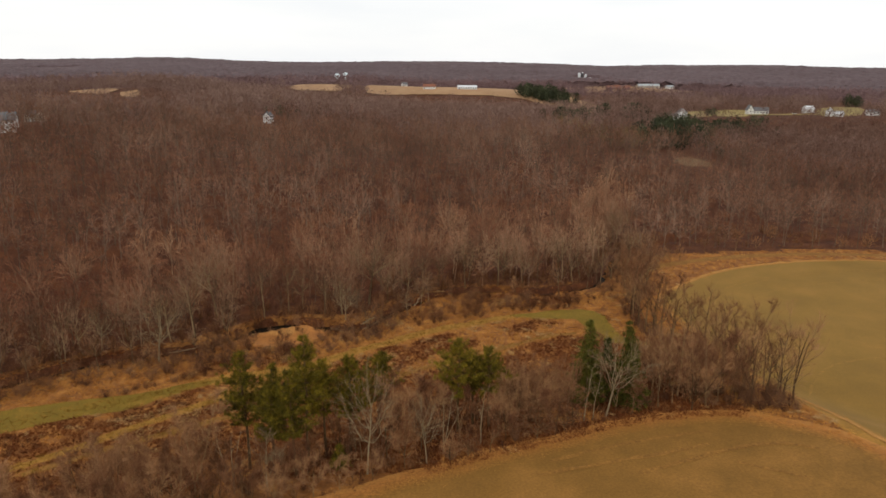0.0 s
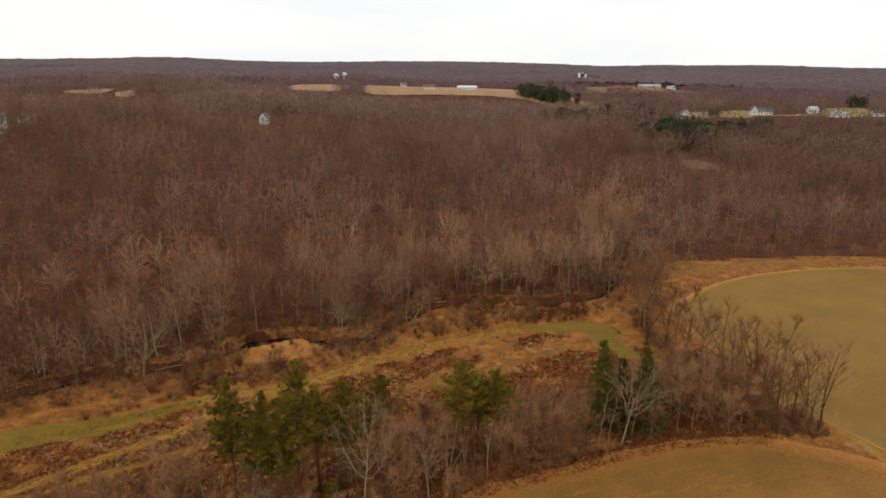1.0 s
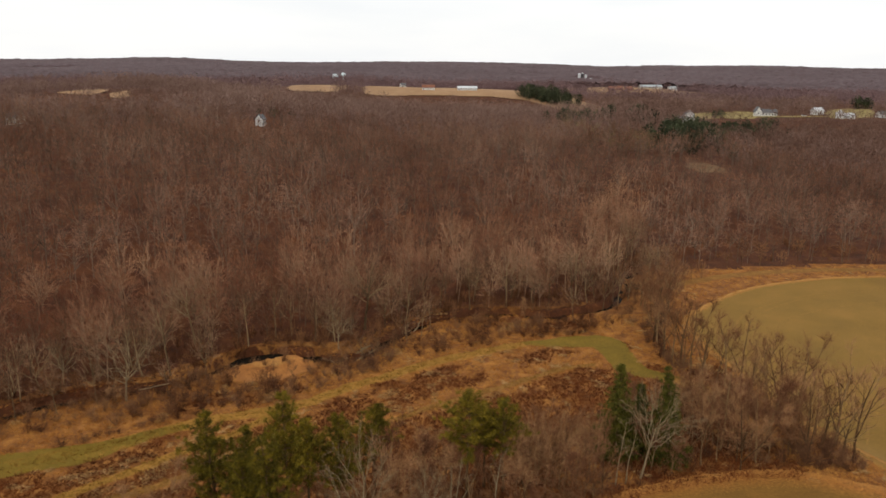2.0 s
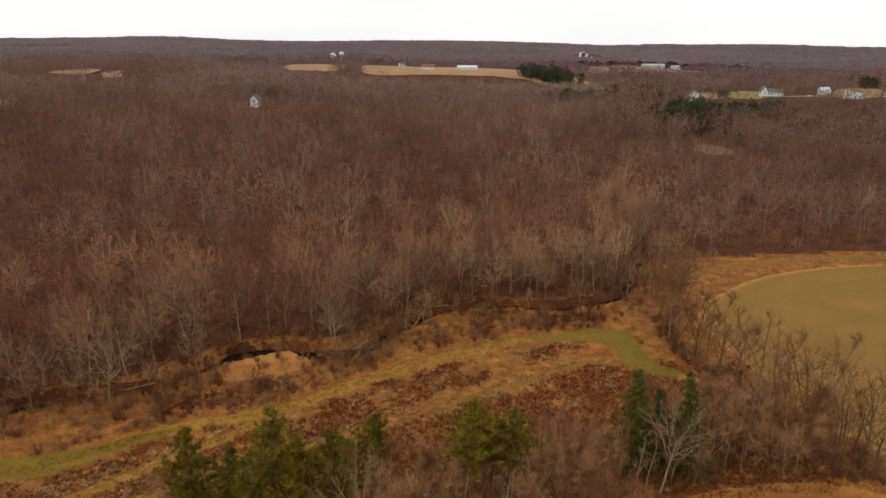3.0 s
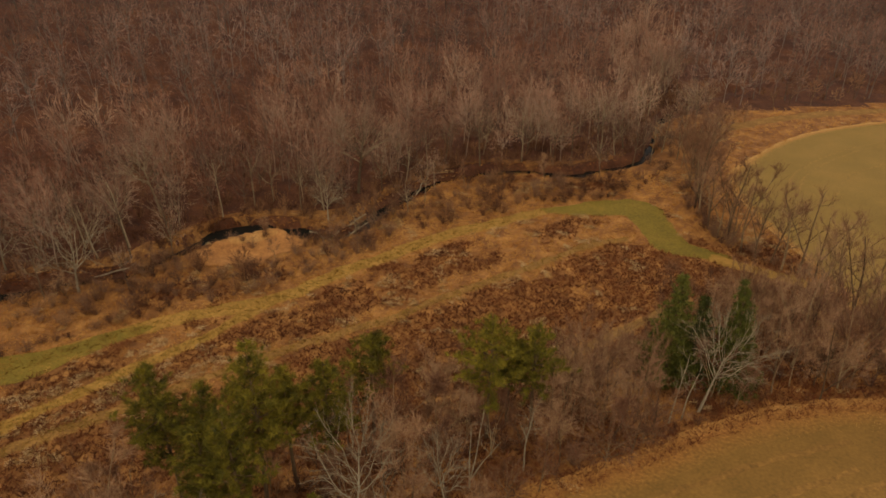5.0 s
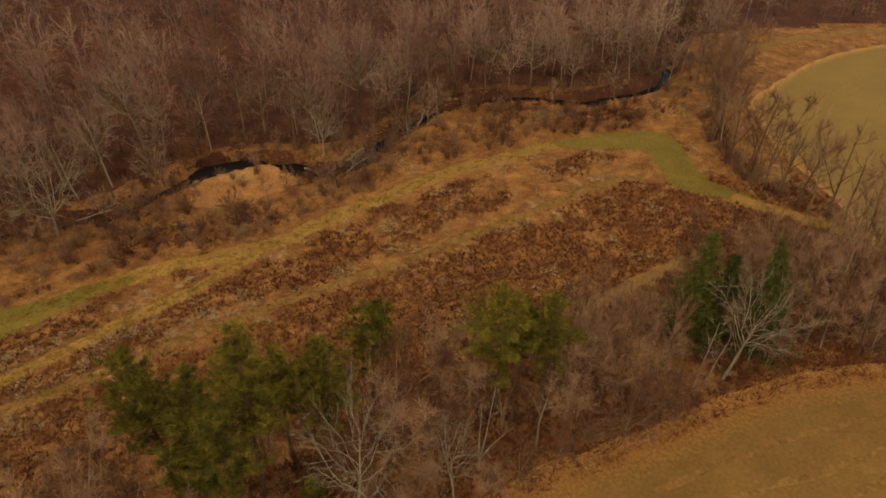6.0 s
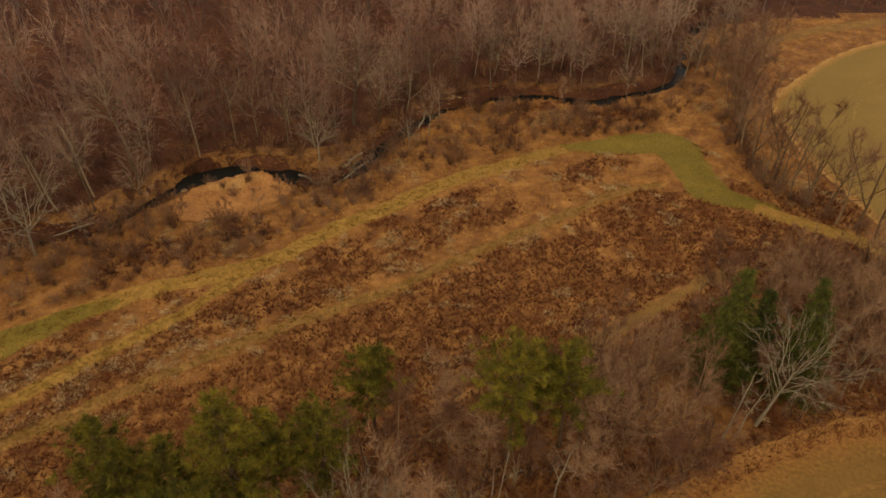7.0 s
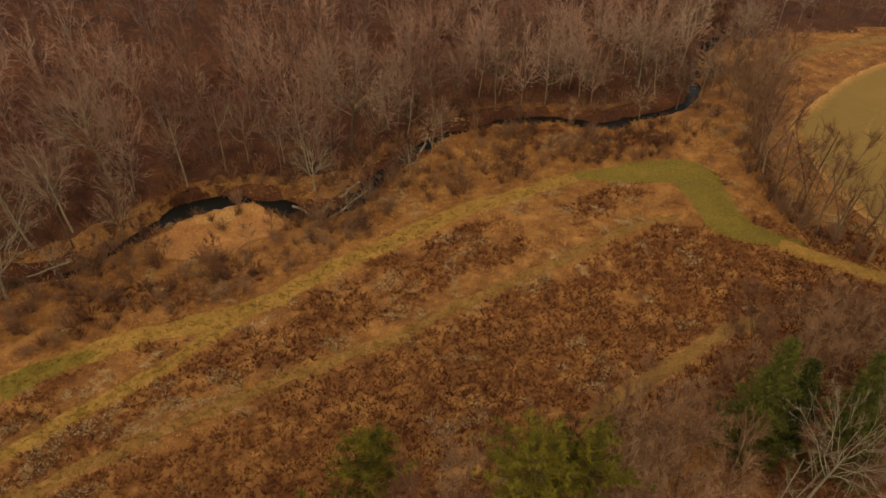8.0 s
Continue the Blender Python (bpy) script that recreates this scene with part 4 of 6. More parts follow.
for k in range(len(ROW_LINE)):
    f = k / len(ROW_LINE)
    for again in range(1 if f < 0.74 else 3):
        x, y = ROW_LINE[k]
        wide = 1.3 if f < 0.74 else 4.0
        x, y = x + random.uniform(-wide, wide), y + random.uniform(-1, 1)
        if not near_taken(x, y, 2.3 if f < 0.74 else 3.0) and not blocked(x, y, FIELD_EAST, LAWN, FIELD_SOUTH) and float(line_distance(np.array([x]), np.array([y]), LANE)[0]) > 1.9:
            plant(random.choice(ROW if f < 0.74 else BANK[:2] + HEDGE[:2] + ROW[:1]), x, y, random.uniform(0.9, 1.28) if f < 0.74 else random.uniform(0.65, 0.95))
ROW_END = len(TAKEN)
for k in range(120):
    x = random.uniform(30, 62)
    y = random.uniform(129, 126 + 0.75 * (x - 5))
    if not near_taken(x, y, 3.0) and y < 151 and not blocked(x, y, FIELD_EAST):
        plant(random.choice(HEDGE), x, y, random.uniform(0.65, 1.0))
    if len(TAKEN) > ROW_END + 14:
        break
THICKET = [park(tree_thing("thicket_tree", "slender leafless lilac-brown tree in a dense thicket", G_HEDGE, 54 + s, HEDGE_BARK, HEDGE_TWIG, domed_tree, height=h, width=w, clear=c, limbs=11, subs=5, twigs=15, r=0.09, twig_len=1.2, twig_w=0.034))
           for s, h, w, c in ((0, 10, 5.5, 0.25), (1, 8.5, 6.0, 0.2), (2, 11.5, 5.0, 0.35))]
start = len(TAKEN)
for k in range(700):
    x, y = (random.uniform(11, 23.5), random.uniform(114, 129)) if k % 2 else (random.uniform(41, 60), random.uniform(124, 148))
    if len(TAKEN) < start + 58 and not near_taken(x, y, 2.3) and not blocked(x, y, FIELD_EAST, FIELD_SOUTH) and float(line_distance(np.array([x]), np.array([y]), HEDGE_PATH)[0]) > 1.8:
        plant(random.choice(THICKET), x, y, random.uniform(0.75, 1.15))
ROW_END += len(TAKEN) - start
for x, y in ((75, 243), (77.5, 245), (80, 244), (84, 246), (79, 248), (97, 258), (103, 261), (110, 262), (118, 263), (125, 266), (133, 265), (141, 266), (150, 264), (160, 263)):
    plant(random.choice(THICKET), x, y, random.uniform(0.6, 0.95))
    ROW_END += 1
# the hedgerow on the bank between the field and the meadow
HEDGE_LINE = curve_through([(-70, 66), (-40, 81), (-28, 88.5), (-13, 95.5), (-7, 99.5), (2, 103.5), (16, 110), (29, 116), (44, 120.8), (54, 121.6)], 1.0)
for x, y in ((43, 123), (47.5, 124), (51, 126), (54.5, 127), (57, 131), (60, 128), (62.5, 133), (46, 129), (52, 132.5), (57, 137), (65, 129.5), (58, 123.5), (41, 127)):
    if not near_taken(x, y, 2.0):
        plant(random.choice(ROW), x, y, random.uniform(0.85, 1.1))
for k in range(900):
    x, y = random.choice(HEDGE_LINE)
    off = random.uniform(0, 1) ** 1.4 * 21
    x, y = x - 0.42 * off + random.uniform(-1, 1), y + 0.9 * off
    if not near_taken(x, y, 2.7) and not blocked(x, y, FIELD_SOUTH) and not (21 < x < 41 and random.random() < 0.7):
        low = 0.68 if (-37 < x < -9 or -2 < x < 12) and off < 12 else 1.0
        plant(random.choice(HEDGE), x, y, random.uniform(0.65, 1.2) * low * (1.0 if off < 14 else 0.8) * (1.28 if x > 37 else 1.0))
    if len(TAKEN) > ROW_END + 140:
        break
for k in range(900):
    x, y = random.choice(CREEK_LINE)
    if not -115 < x < 75:
        continue
    off = random.choice((-1, 1, 1, 1) if x > -52 else (-1, 1)) * random.uniform(3.0, 11)
    y += off
    x += random.uniform(-2, 2)
    d = float(line_distance(np.array([x]), np.array([y]), CREEK_LINE)[0])
    if d < 3.2 or near_taken(x, y, 4.4) or (off < 0 and (-50 < x < -26 or x > -52 and random.random() < 0.4)) or blocked(x, y, SANDBAR, LAWN):
        continue
    if off > 0 and -44 < x < -18 and off < 7:
        continue
    plant(random.choice(BANK), x, y, random.uniform(0.7, 1.05) * (0.65 if off < 0 else 1))
    if len(TAKEN) > ROW_END + 140 + 125:
        break

# ---- woods on the slope and beyond ----
def wood_kind(seed, height, width, limbs, subs, twigs, twig_len, twig_w, clear=0.4, trunk_seg=3, r=0.17, limb_w=1.0, leader=0.75):
    """Twigs, and the trunk with its limbs, of one tree of the joined woods."""
    rng = np.random.default_rng(seed + 900)
    trunk, limb, ts, te, tw = domed_tree(seed, height, width, clear, limbs, subs, twigs, r, twig_len, twig_w, limb_seg=2, sub_seg=1, trunk_seg=trunk_seg, leader=leader)
    a, b, w = [], [], []
    for p, rr in limb:
        for k in range(len(p) - 1):
            a.append(p[k]), b.append(p[k + 1] + (p[k + 1] - p[k]) * 0.25), w.append((rr[k] * 2 + 0.03) * limb_w)
    return [slivers_mesh(ts, te, tw, rng), joined([tubes_mesh(trunk, 3), slivers_mesh(a, b, w, rng)])]


def haze_kind(seed, height, radius, n, width, low=0.3, trunk=True, reach=0.5):
    """A far leafless tree: loose twigs that fill a rounded uneven crown, and a trunk."""
    rng = np.random.default_rng(seed)
    mid, half = height * (0.5 + low / 2), height * (1 - low) / 2
    d = rng.normal(size=(n, 3))
    d /= np.linalg.norm(d, axis=1, keepdims=True)
    lobes = 1 + 0.22 * np.sin(3 * np.arctan2(d[:, 1], d[:, 0]) + seed) * np.sqrt(1 - d[:, 2] ** 2)
    at = np.array((0, 0, mid)) + d * np.array((radius, radius, half)) * (lobes * rng.uniform(0.25, 1.0, n) ** 0.5)[:, None]
    way = d * 0.7 + rng.normal(size=(n, 3)) * 0.45 + np.array((0, 0, 0.5))
    way *= (radius * reach * rng.uniform(0.5, 1.1, (n, 1))) / np.linalg.norm(way, axis=1, keepdims=True)
    res = [slivers_mesh(at - way * 0.5, at + way * 0.5, rng.uniform(0.6, 1.4, n) * width, rng)]
    if trunk:
        res.append(slivers_mesh([(0, 0, 0.0)], [(0.1, 0, height * 0.85)], [0.4], rng))
    return res


def low_growth(x, y):
    """Places below the far fields and lawns where only scrub grows."""
    res = np.zeros(x.shape, bool)
    for loop, reach in zip(FAR_FIELDS + LAWNS, (70, 70, 60, 130, 200, 12, 40, 35, 35, 35, 35)):
        for k in range(1, 6):
            res |= inside(x, y + reach * k / 5, loop)
    return res


def wood_places(x, y, kinds, seed, lo, hi):
    rng = np.random.default_rng(seed)
    tone = 0.34 * patchy(x, y, 45, 51) + 0.2 * patchy(x, y, 160, 52) + 0.46 * rng.uniform(0, 1, len(x)) - 0.01 - 0.13 * smooth(-30, -130, x) * (y < 520) - 0.22 * smooth(110, 230, x) * (y > 300) * (y < 680)
    young = 1 - 0.35 * (np.hypot((x - 128) / 18, (y - 362) / 22) < 1)
    young = np.where(np.hypot((x + 106) / 10, (y - 432) / 17) < 1, 0.5, young)
    young = np.where(low_growth(x, y), young * rng.choice((0.05, 0.13), x.shape), young)
    return np.stack([x, y, rng.uniform(0, 6.28, len(x)), rng.uniform(lo, hi, len(x)) * young, np.clip(tone, 0, 1), rng.integers(0, kinds, len(x))], 1)


def in_wedge(x, y):
    return np.abs(x + 2) < 0.68 * y + 25


KNEAR = [wood_kind(80 + s, h, w, 13, 5, 12, 1.35, 0.042, c * 0.8, trunk_seg=5, limb_w=1.35) for s, h, w, c in ((0, 18, 9.5, 0.4), (1, 15, 9.0, 0.32), (2, 19, 8.5, 0.45), (3, 16, 10.5, 0.36), (4, 12, 8.0, 0.25), (5, 17, 11.0, 0.38), (6, 14, 9.5, 0.3))]
CREEK_X, CREEK_Y = [p[0] for p in CREEK], [p[1] for p in CREEK]
x, y = spots(-135, 78, 80, 330, 6.3, 60)
u = y - np.interp(x, CREEK_X, CREEK_Y)
ok = (u > 3.5) & (u < 62) & ((x < 70) | (u > 20)) & in_wedge(x, y) & (line_distance(x, y, CREEK_LINE) > 4.2) & ~((x > 64) & inside(x, y, PLAIN))
tk = np.array(TAKEN)
ok &= np.array([((tk[:, 0] - a) ** 2 + (tk[:, 1] - b) ** 2).min() > 7 for a, b in zip(x, y)])
tagged(mass("stream_woods", KNEAR, wood_places(x[ok], y[ok], len(KNEAR), 59, 0.7, 1.08), (WOOD_TWIG, WOOD_BARK)), "leafless grey-brown wood behind the stream", "woods", kind="stuff")

K1 = [wood_kind(100 + s, h, w, 9, 4, 5, 1.55, 0.09, c, limb_w=1.35) for s, h, w, c in ((0, 17, 9.5, 0.4), (1, 15, 9.0, 0.34), (2, 18, 9.0, 0.45), (3, 16, 10.5, 0.38), (4, 13, 8.5, 0.3), (5, 17, 11.0, 0.4), (6, 14, 10.0, 0.32), (7, 18, 12.0, 0.42))]
x, y = spots(-380, 380, 80, 520, 7.2, 61)
thin = np.random.default_rng(71).uniform(0, 1, len(x)) > smooth(390, 515, np.hypot(x, y))
u = y - np.interp(x, CREEK_X, CREEK_Y)
ok = ((u > 9) | ((x > 68) & (u > -18) & (y > 250))) & thin & in_wedge(x, y) & clear_of(x, y) & (line_distance(x, y, CREEK_LINE) > 4.5) & ((u > 64) | (x < -135) | (x > 68) & (u < 20) | (x > 78)) & ~inside(x, y, PLAIN)
tagged(mass("near_woods", K1, wood_places(x[ok], y[ok], len(K1), 62, 0.75, 1.12), (MID_TWIG, MID_BARK)), "dense leafless brown wood climbing the far slope", "woods", kind="stuff")

K2 = [haze_kind(120 + s, h, w, 58, 0.38, reach=0.4) for s, h, w in ((0, 17, 5.6), (1, 15, 5.2), (2, 18, 5.8), (3, 15, 6.2), (4, 13, 5.0))]
x, y = spots(-700, 700, 200, 920, 7.6, 63)
u = y - np.interp(x, WOODS_X, WOODS_Y)
r = np.hypot(x, y)
thin = np.random.default_rng(72).uniform(0, 1, len(x)) < smooth(380, 500, r)
ok = (u > 9) & thin & (r < 900) & in_wedge(x, y) & clear_of(x, y, 1.05)
x, y = x[ok], y[ok]
tagged(mass("slope_woods", K2, wood_places(x, y, len(K2), 64, 0.72, 1.15), (HAZED_SLOPE_TWIG, HAZED_SLOPE_TWIG)), "leafless brown wood over rolling ground", "woods", kind="stuff")
WILLOW = [wood_kind(150 + s, h, w, 9, 4, 5, 1.4, 0.1, c, limb_w=1.3) for s, h, w, c in ((0, 13, 8.5, 0.25), (1, 11, 8.0, 0.2))]
rng = np.random.default_rng(73)
f = rng.uniform(0, 1, 60)
x, y = 86 + 24 * f + rng.normal(size=60) * 5, 522 - 100 * f + rng.normal(size=60) * 6
tagged(mass("yellow_thicket", WILLOW, wood_places(x, y, 2, 74, 0.8, 1.15), (WILLOW_TWIG, WILLOW_TWIG)), "yellowish leafless thicket among brown woods", "thicket", kind="stuff")
K3 = [haze_kind(140 + s, h, w, 36, 0.7, 0.15, False, 0.4) for s, h, w in ((0, 17, 6.4), (1, 15, 6.0), (2, 18, 6.6), (3, 13, 6.0))]
x, y = spots(-1050, 1050, 400, 1470, 11.0, 65)
r = np.hypot(x, y)
ok = (r >= 870) & (r < 1420) & in_wedge(x, y) & clear_of(x, y, 1.03)
tagged(mass("distant_woods", K3, wood_places(x[ok], y[ok], len(K3), 66, 0.8, 1.1), (HAZED_TWIG,)), "distant leafless woods tinted purple-brown by haze", "woods", kind="stuff")


def canopy(x, y, size, seed):
    """Rounded crowns about size metres wide: how high each place of the canopy is, 0 to 1, and the crown's own tone."""
    i, j = np.floor(x / size).astype(np.int64), np.floor(y / size).astype(np.int64)
    best, tone = np.full(x.shape, 9.0), np.zeros(x.shape)
    for di in (-1, 0, 1):
        for dj in (-1, 0, 1):
            a, b = i + di, j + dj
            cx, cy = (a + lattice(a, b, seed)) * size, (b + lattice(a, b, seed + 1)) * size
            d = np.hypot(x - cx, y - cy) / size + 0.25 * lattice(a, b, seed + 2)
            hit = d < best
            best = np.where(hit, d, best)
            tone = np.where(hit, lattice(a, b, seed + 3), tone)
    return 1 - np.clip(best, 0, 1.1), tone


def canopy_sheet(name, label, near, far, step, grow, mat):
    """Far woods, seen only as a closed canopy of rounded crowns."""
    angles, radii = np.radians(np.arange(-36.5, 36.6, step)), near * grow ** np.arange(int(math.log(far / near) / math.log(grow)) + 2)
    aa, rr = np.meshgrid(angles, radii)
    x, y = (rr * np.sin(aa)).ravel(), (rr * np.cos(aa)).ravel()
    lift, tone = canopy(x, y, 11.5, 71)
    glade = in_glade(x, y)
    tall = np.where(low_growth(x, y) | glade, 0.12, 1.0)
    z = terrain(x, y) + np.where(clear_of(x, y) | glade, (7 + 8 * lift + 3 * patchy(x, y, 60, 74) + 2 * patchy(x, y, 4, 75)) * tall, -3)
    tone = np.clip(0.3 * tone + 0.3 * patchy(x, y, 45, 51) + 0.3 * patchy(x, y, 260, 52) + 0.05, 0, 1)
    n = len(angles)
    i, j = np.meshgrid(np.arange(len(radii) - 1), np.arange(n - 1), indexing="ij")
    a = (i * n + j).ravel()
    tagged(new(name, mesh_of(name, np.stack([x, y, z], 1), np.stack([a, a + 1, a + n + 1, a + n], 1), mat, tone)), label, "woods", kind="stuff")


canopy_sheet("horizon_woods", "dark wooded ridges along the horizon", 1400, 4760, 0.19, 1.009, HAZED_CANOPY)


# ---- pines and spruces ----
def conifer(seed, height, radius, base, kind):
    """Trunk tubes, branch tubes and needle pieces of a pine or a spruce."""
    rng = np.random.default_rng(seed)
    p, rad, _ = bend((0, 0, -0.3), (rng.normal() * 0.02, rng.normal() * 0.02, 1), height * 0.97, 0.26, 0.04, 8, rng, 0.03, 0.02)
    branches, ns, ne, nw = [], [], [], []
    gap = 0.85 if kind == "pine" else 0.6
    whorls = int(height * (1 - base) / gap)
    for w in range(whorls):
        f = base + (1 - base) * (w + rng.uniform(0.1, 0.9)) / whorls
        pos = f * 8
        k = min(int(pos), 7)
        start = p[k] + (p[k + 1] - p[k]) * (pos - k)
        g = (f - base) / (1 - base)
        if kind == "pine":
            reach = radius * (0.75 + 0.6 * g if g < 0.35 else 1.0 * (1 - ((g - 0.35) / 0.66) ** 1.15)) + 0.3
            count, rise = rng.integers(4, 6), 0.12 + 0.55 * g
        else:
            reach = radius * (1.02 - g) * (0.8 + 0.3 * (g > 0.12)) + 0.15
            count, rise = rng.integers(6, 8), -0.12 + 0.3 * g
        a0 = rng.uniform(0, 6.28)
        for b in range(count):
            a = a0 + b * 6.28 / count + rng.normal() * 0.25
            length = reach * rng.uniform(0.5, 1.25)
            bp, br, _d = bend(start, (math.cos(a), math.sin(a), rise + rng.normal() * 0.1), length, 0.045 + 0.012 * length, 0.012, 3, rng, 0.06 if kind == "pine" else 0.02, 0.08)
            branches.append((bp, br))
            tufts = max(2, int(length * (3.7 if kind == "pine" else 3.2)))
            for t in range(tufts):
                q = (0.22 + 0.78 * (t + rng.uniform(0.3, 1)) / tufts) * 3
                k2 = min(int(q), 2)
                c = bp[k2] + (bp[k2 + 1] - bp[k2]) * min(q - k2, 1.0)
                side = rng.normal(size=3) * (0.2 if kind == "pine" else 0.2) * np.array((1, 1, 0.5)) * min(1.6, 0.5 + length * 0.3)
                c = c + side
                n = 24 if kind == "pine" else 15
                d = rng.normal(size=(n, 3))
                d += np.array((math.cos(a) * 0.6, math.sin(a) * 0.6, 0.75 if kind == "pine" else -0.15))
                d /= np.linalg.norm(d, axis=1, keepdims=True)
                ln = rng.uniform(0.3, 0.8, n) * (1.0 if kind == "pine" else 0.95)
                st = c + rng.normal(size=(n, 3)) * 0.1
                ns.append(st)
                ne.append(st + d * ln[:, None])
                nw.append(rng.uniform(0.045, 0.09, n) * (1.0 if kind == "pine" else 1.5))
    return (p, rad), branches, np.concatenate(ns), np.concatenate(ne), np.concatenate(nw)


def conifer_thing(name, label, group, seed, height, radius, base, kind, mat):
    rng = np.random.default_rng(seed + 70)
    trunk, branches, ns, ne, nw = conifer(seed, height, radius, base, kind)
    root = tagged(new(name), label, "tree", group)
    tv, tf = tubes_mesh([trunk], 7)
    part("trunk", mesh_of("trunk", tv, tf, PINE_BARK, smooth_shade=True), None, root, "straight grey-brown trunk")
    for br in branches if kind == "pine" else ():
        bv, bf = tubes_mesh([br], 3)
        part("branch", mesh_of("branch", bv, bf, PINE_BARK), None, root)
    nv, nf = slivers_mesh(ns, ne, nw, rng)
    part("crown", mesh_of("crown", nv, nf, mat), None, root, "dense green needles")
    return root


G_PINE = "pines in the hedgerow"
for k, (x, y, top, rad, base) in enumerate(PINES):
    pine = conifer_thing("pine_tree", "tall green pine with a ragged needle crown in the hedgerow", G_PINE, 200 + k, top - float(terrain(np.array([x]), np.array([y]))[0]), rad, base, "pine", NEEDLE)
    pine.matrix_basis = pose(x, y, float(terrain(np.array([x]), np.array([y]))[0]), 0, 0, 47 * k)
for k, (x, y, top, rad, base) in enumerate(SPRUCES):
    spruce = conifer_thing("spruce_tree", "dark green narrow spruce among bare hedgerow trees", "spruces in the hedgerow", 230 + k, top - float(terrain(np.array([x]), np.array([y]))[0]), rad, base, "spruce", SPRUCE if k < 3 else NEEDLE)
    spruce.matrix_basis = pose(x, y, float(terrain(np.array([x]), np.array([y]))[0]), 0, 0, 70 * k)


KC = [haze_kind(250 + s, h, w, 130, 1.05, 0.08, True, 0.42) for s, h, w in ((0, 16, 4.8), (1, 13, 4.6), (2, 18, 4.4))]
rng = np.random.default_rng(77)
rows = []
for (ax, ay), (bx, by), width, count in (((124, 440), (160, 490), 24, 46), ((150, 480), (205, 590), 26, 70), ((190, 560), (240, 612), 18, 60), ((225, 590), (275, 628), 14, 34), ((258, 640), (272, 642), 5, 4), ((76, 560), (96, 578), 8, 9),
                                         ((92, 590), (132, 622), 14, 36), ((136, 622), (175, 640), 10, 22), ((98, 905), (122, 872), 14, 60), ((122, 872), (146, 838), 12, 50), ((105, 915), (150, 880), 12, 40),
                                         ((438, 795), (448, 796), 7, 14), ((258, 700), (262, 712), 4, 5), ((246, 690), (256, 692), 5, 6), ((-120, 515), (-90, 530), 12, 5), ((-930, 2050), (-600, 2000), 60, 60), ((700, 2500), (1000, 2450), 60, 70)):
    f = rng.uniform(0, 1, count)
    rows.append(np.stack([ax + (bx - ax) * f + rng.normal(size=count) * width * 0.45, ay + (by - ay) * f + rng.normal(size=count) * width * 0.45, rng.uniform(0, 6.28, count),
                          rng.uniform(0.65, 1.0, count) * (0.6 if count < 10 else 1.0), rng.uniform(0, 1, count), rng.integers(0, 3, count)], 1))
tagged(mass("conifer_grove", KC, np.concatenate(rows), (FAR_NEEDLE, WOOD_BARK)), "dark green conifer groves among bare woods", "conifers", kind="stuff")

# ---- shrubs ----
def shrub_mesh(seed, height, radius, stems, twigs, width):
    rng = np.random.default_rng(seed)
    s, e, w = [], [], []
    for _ in range(stems):
        a, lean = rng.uniform(0, 6.28), rng.uniform(0.1, 1.0)
        top = np.array((math.cos(a) * radius * lean, math.sin(a) * radius * lean, height * rng.uniform(0.65, 1.05) * (1.1 - 0.4 * lean)))
        foot = top * np.array((0.15, 0.15, 0))
        s.append(foot), e.append(top), w.append(width * 1.6)
        for _t in range(twigs):
            f = rng.uniform(0.25, 1.0)
            st = foot + (top - foot) * f
            way = unit(unit(top - foot) * 0.6 + rng.normal(size=3) * 0.7 + np.array((0, 0, 0.25)))
            s.append(st), e.append(st + way * rng.uniform(0.4, 1.1) * height * 0.35), w.append(width * rng.uniform(0.6, 1.2))
    return slivers_mesh(s, e, w, rng)


SHRUBS, BUSHES = [], []
for s, h, r in ((0, 3.0, 2.1), (1, 2.4, 1.9), (2, 3.8, 2.3), (3, 2.2, 2.5)):
    v, f = shrub_mesh(300 + s, h, r, 24, 17, 0.047)
    BUSHES.append([(v, f)])
    SHRUBS.append(park(tagged(new("shrub", mesh_of("shrub", v, f, BRUSH)), "leafless russet-brown twiggy shrub in rough grass", "shrub", "shrubs by stream and hedgerow")))
random.seed(9)
shrubs, brush = [], []


def shrub(x, y, size):
    p = (np.array([x]), np.array([y]))
    if any((x - a) ** 2 + (y - b) ** 2 < 2.2 for a, b in shrubs) or inside(*p, FIELD_EAST)[0] or inside(*p, FIELD_SOUTH)[0] or inside(*p, LAWN)[0] or inside(*p, STRIP)[0]:
        return
    if -10 < x < 46 and y < np.interp(x, CREEK_X, CREEK_Y) and line_distance(*p, CREEK_LINE)[0] < 5.5:
        return
    if line_distance(*p, LANE)[0] < 2.8 or min(line_distance(*p, t)[0] for t in (TRACK_A, TRACK_B, TRACK_C)) < 3.2 or line_distance(*p, CREEK_LINE)[0] < 1.5:
        return
    shrubs.append((x, y))
    kind, turn = random.randrange(4), random.uniform(0, 360)
    if len(shrubs) > 285 and (y > 135 or x < -30):
        brush.append((x, y, radians(turn), size, random.random(), kind))
    else:
        put(SHRUBS[kind], x, y, turn, size)


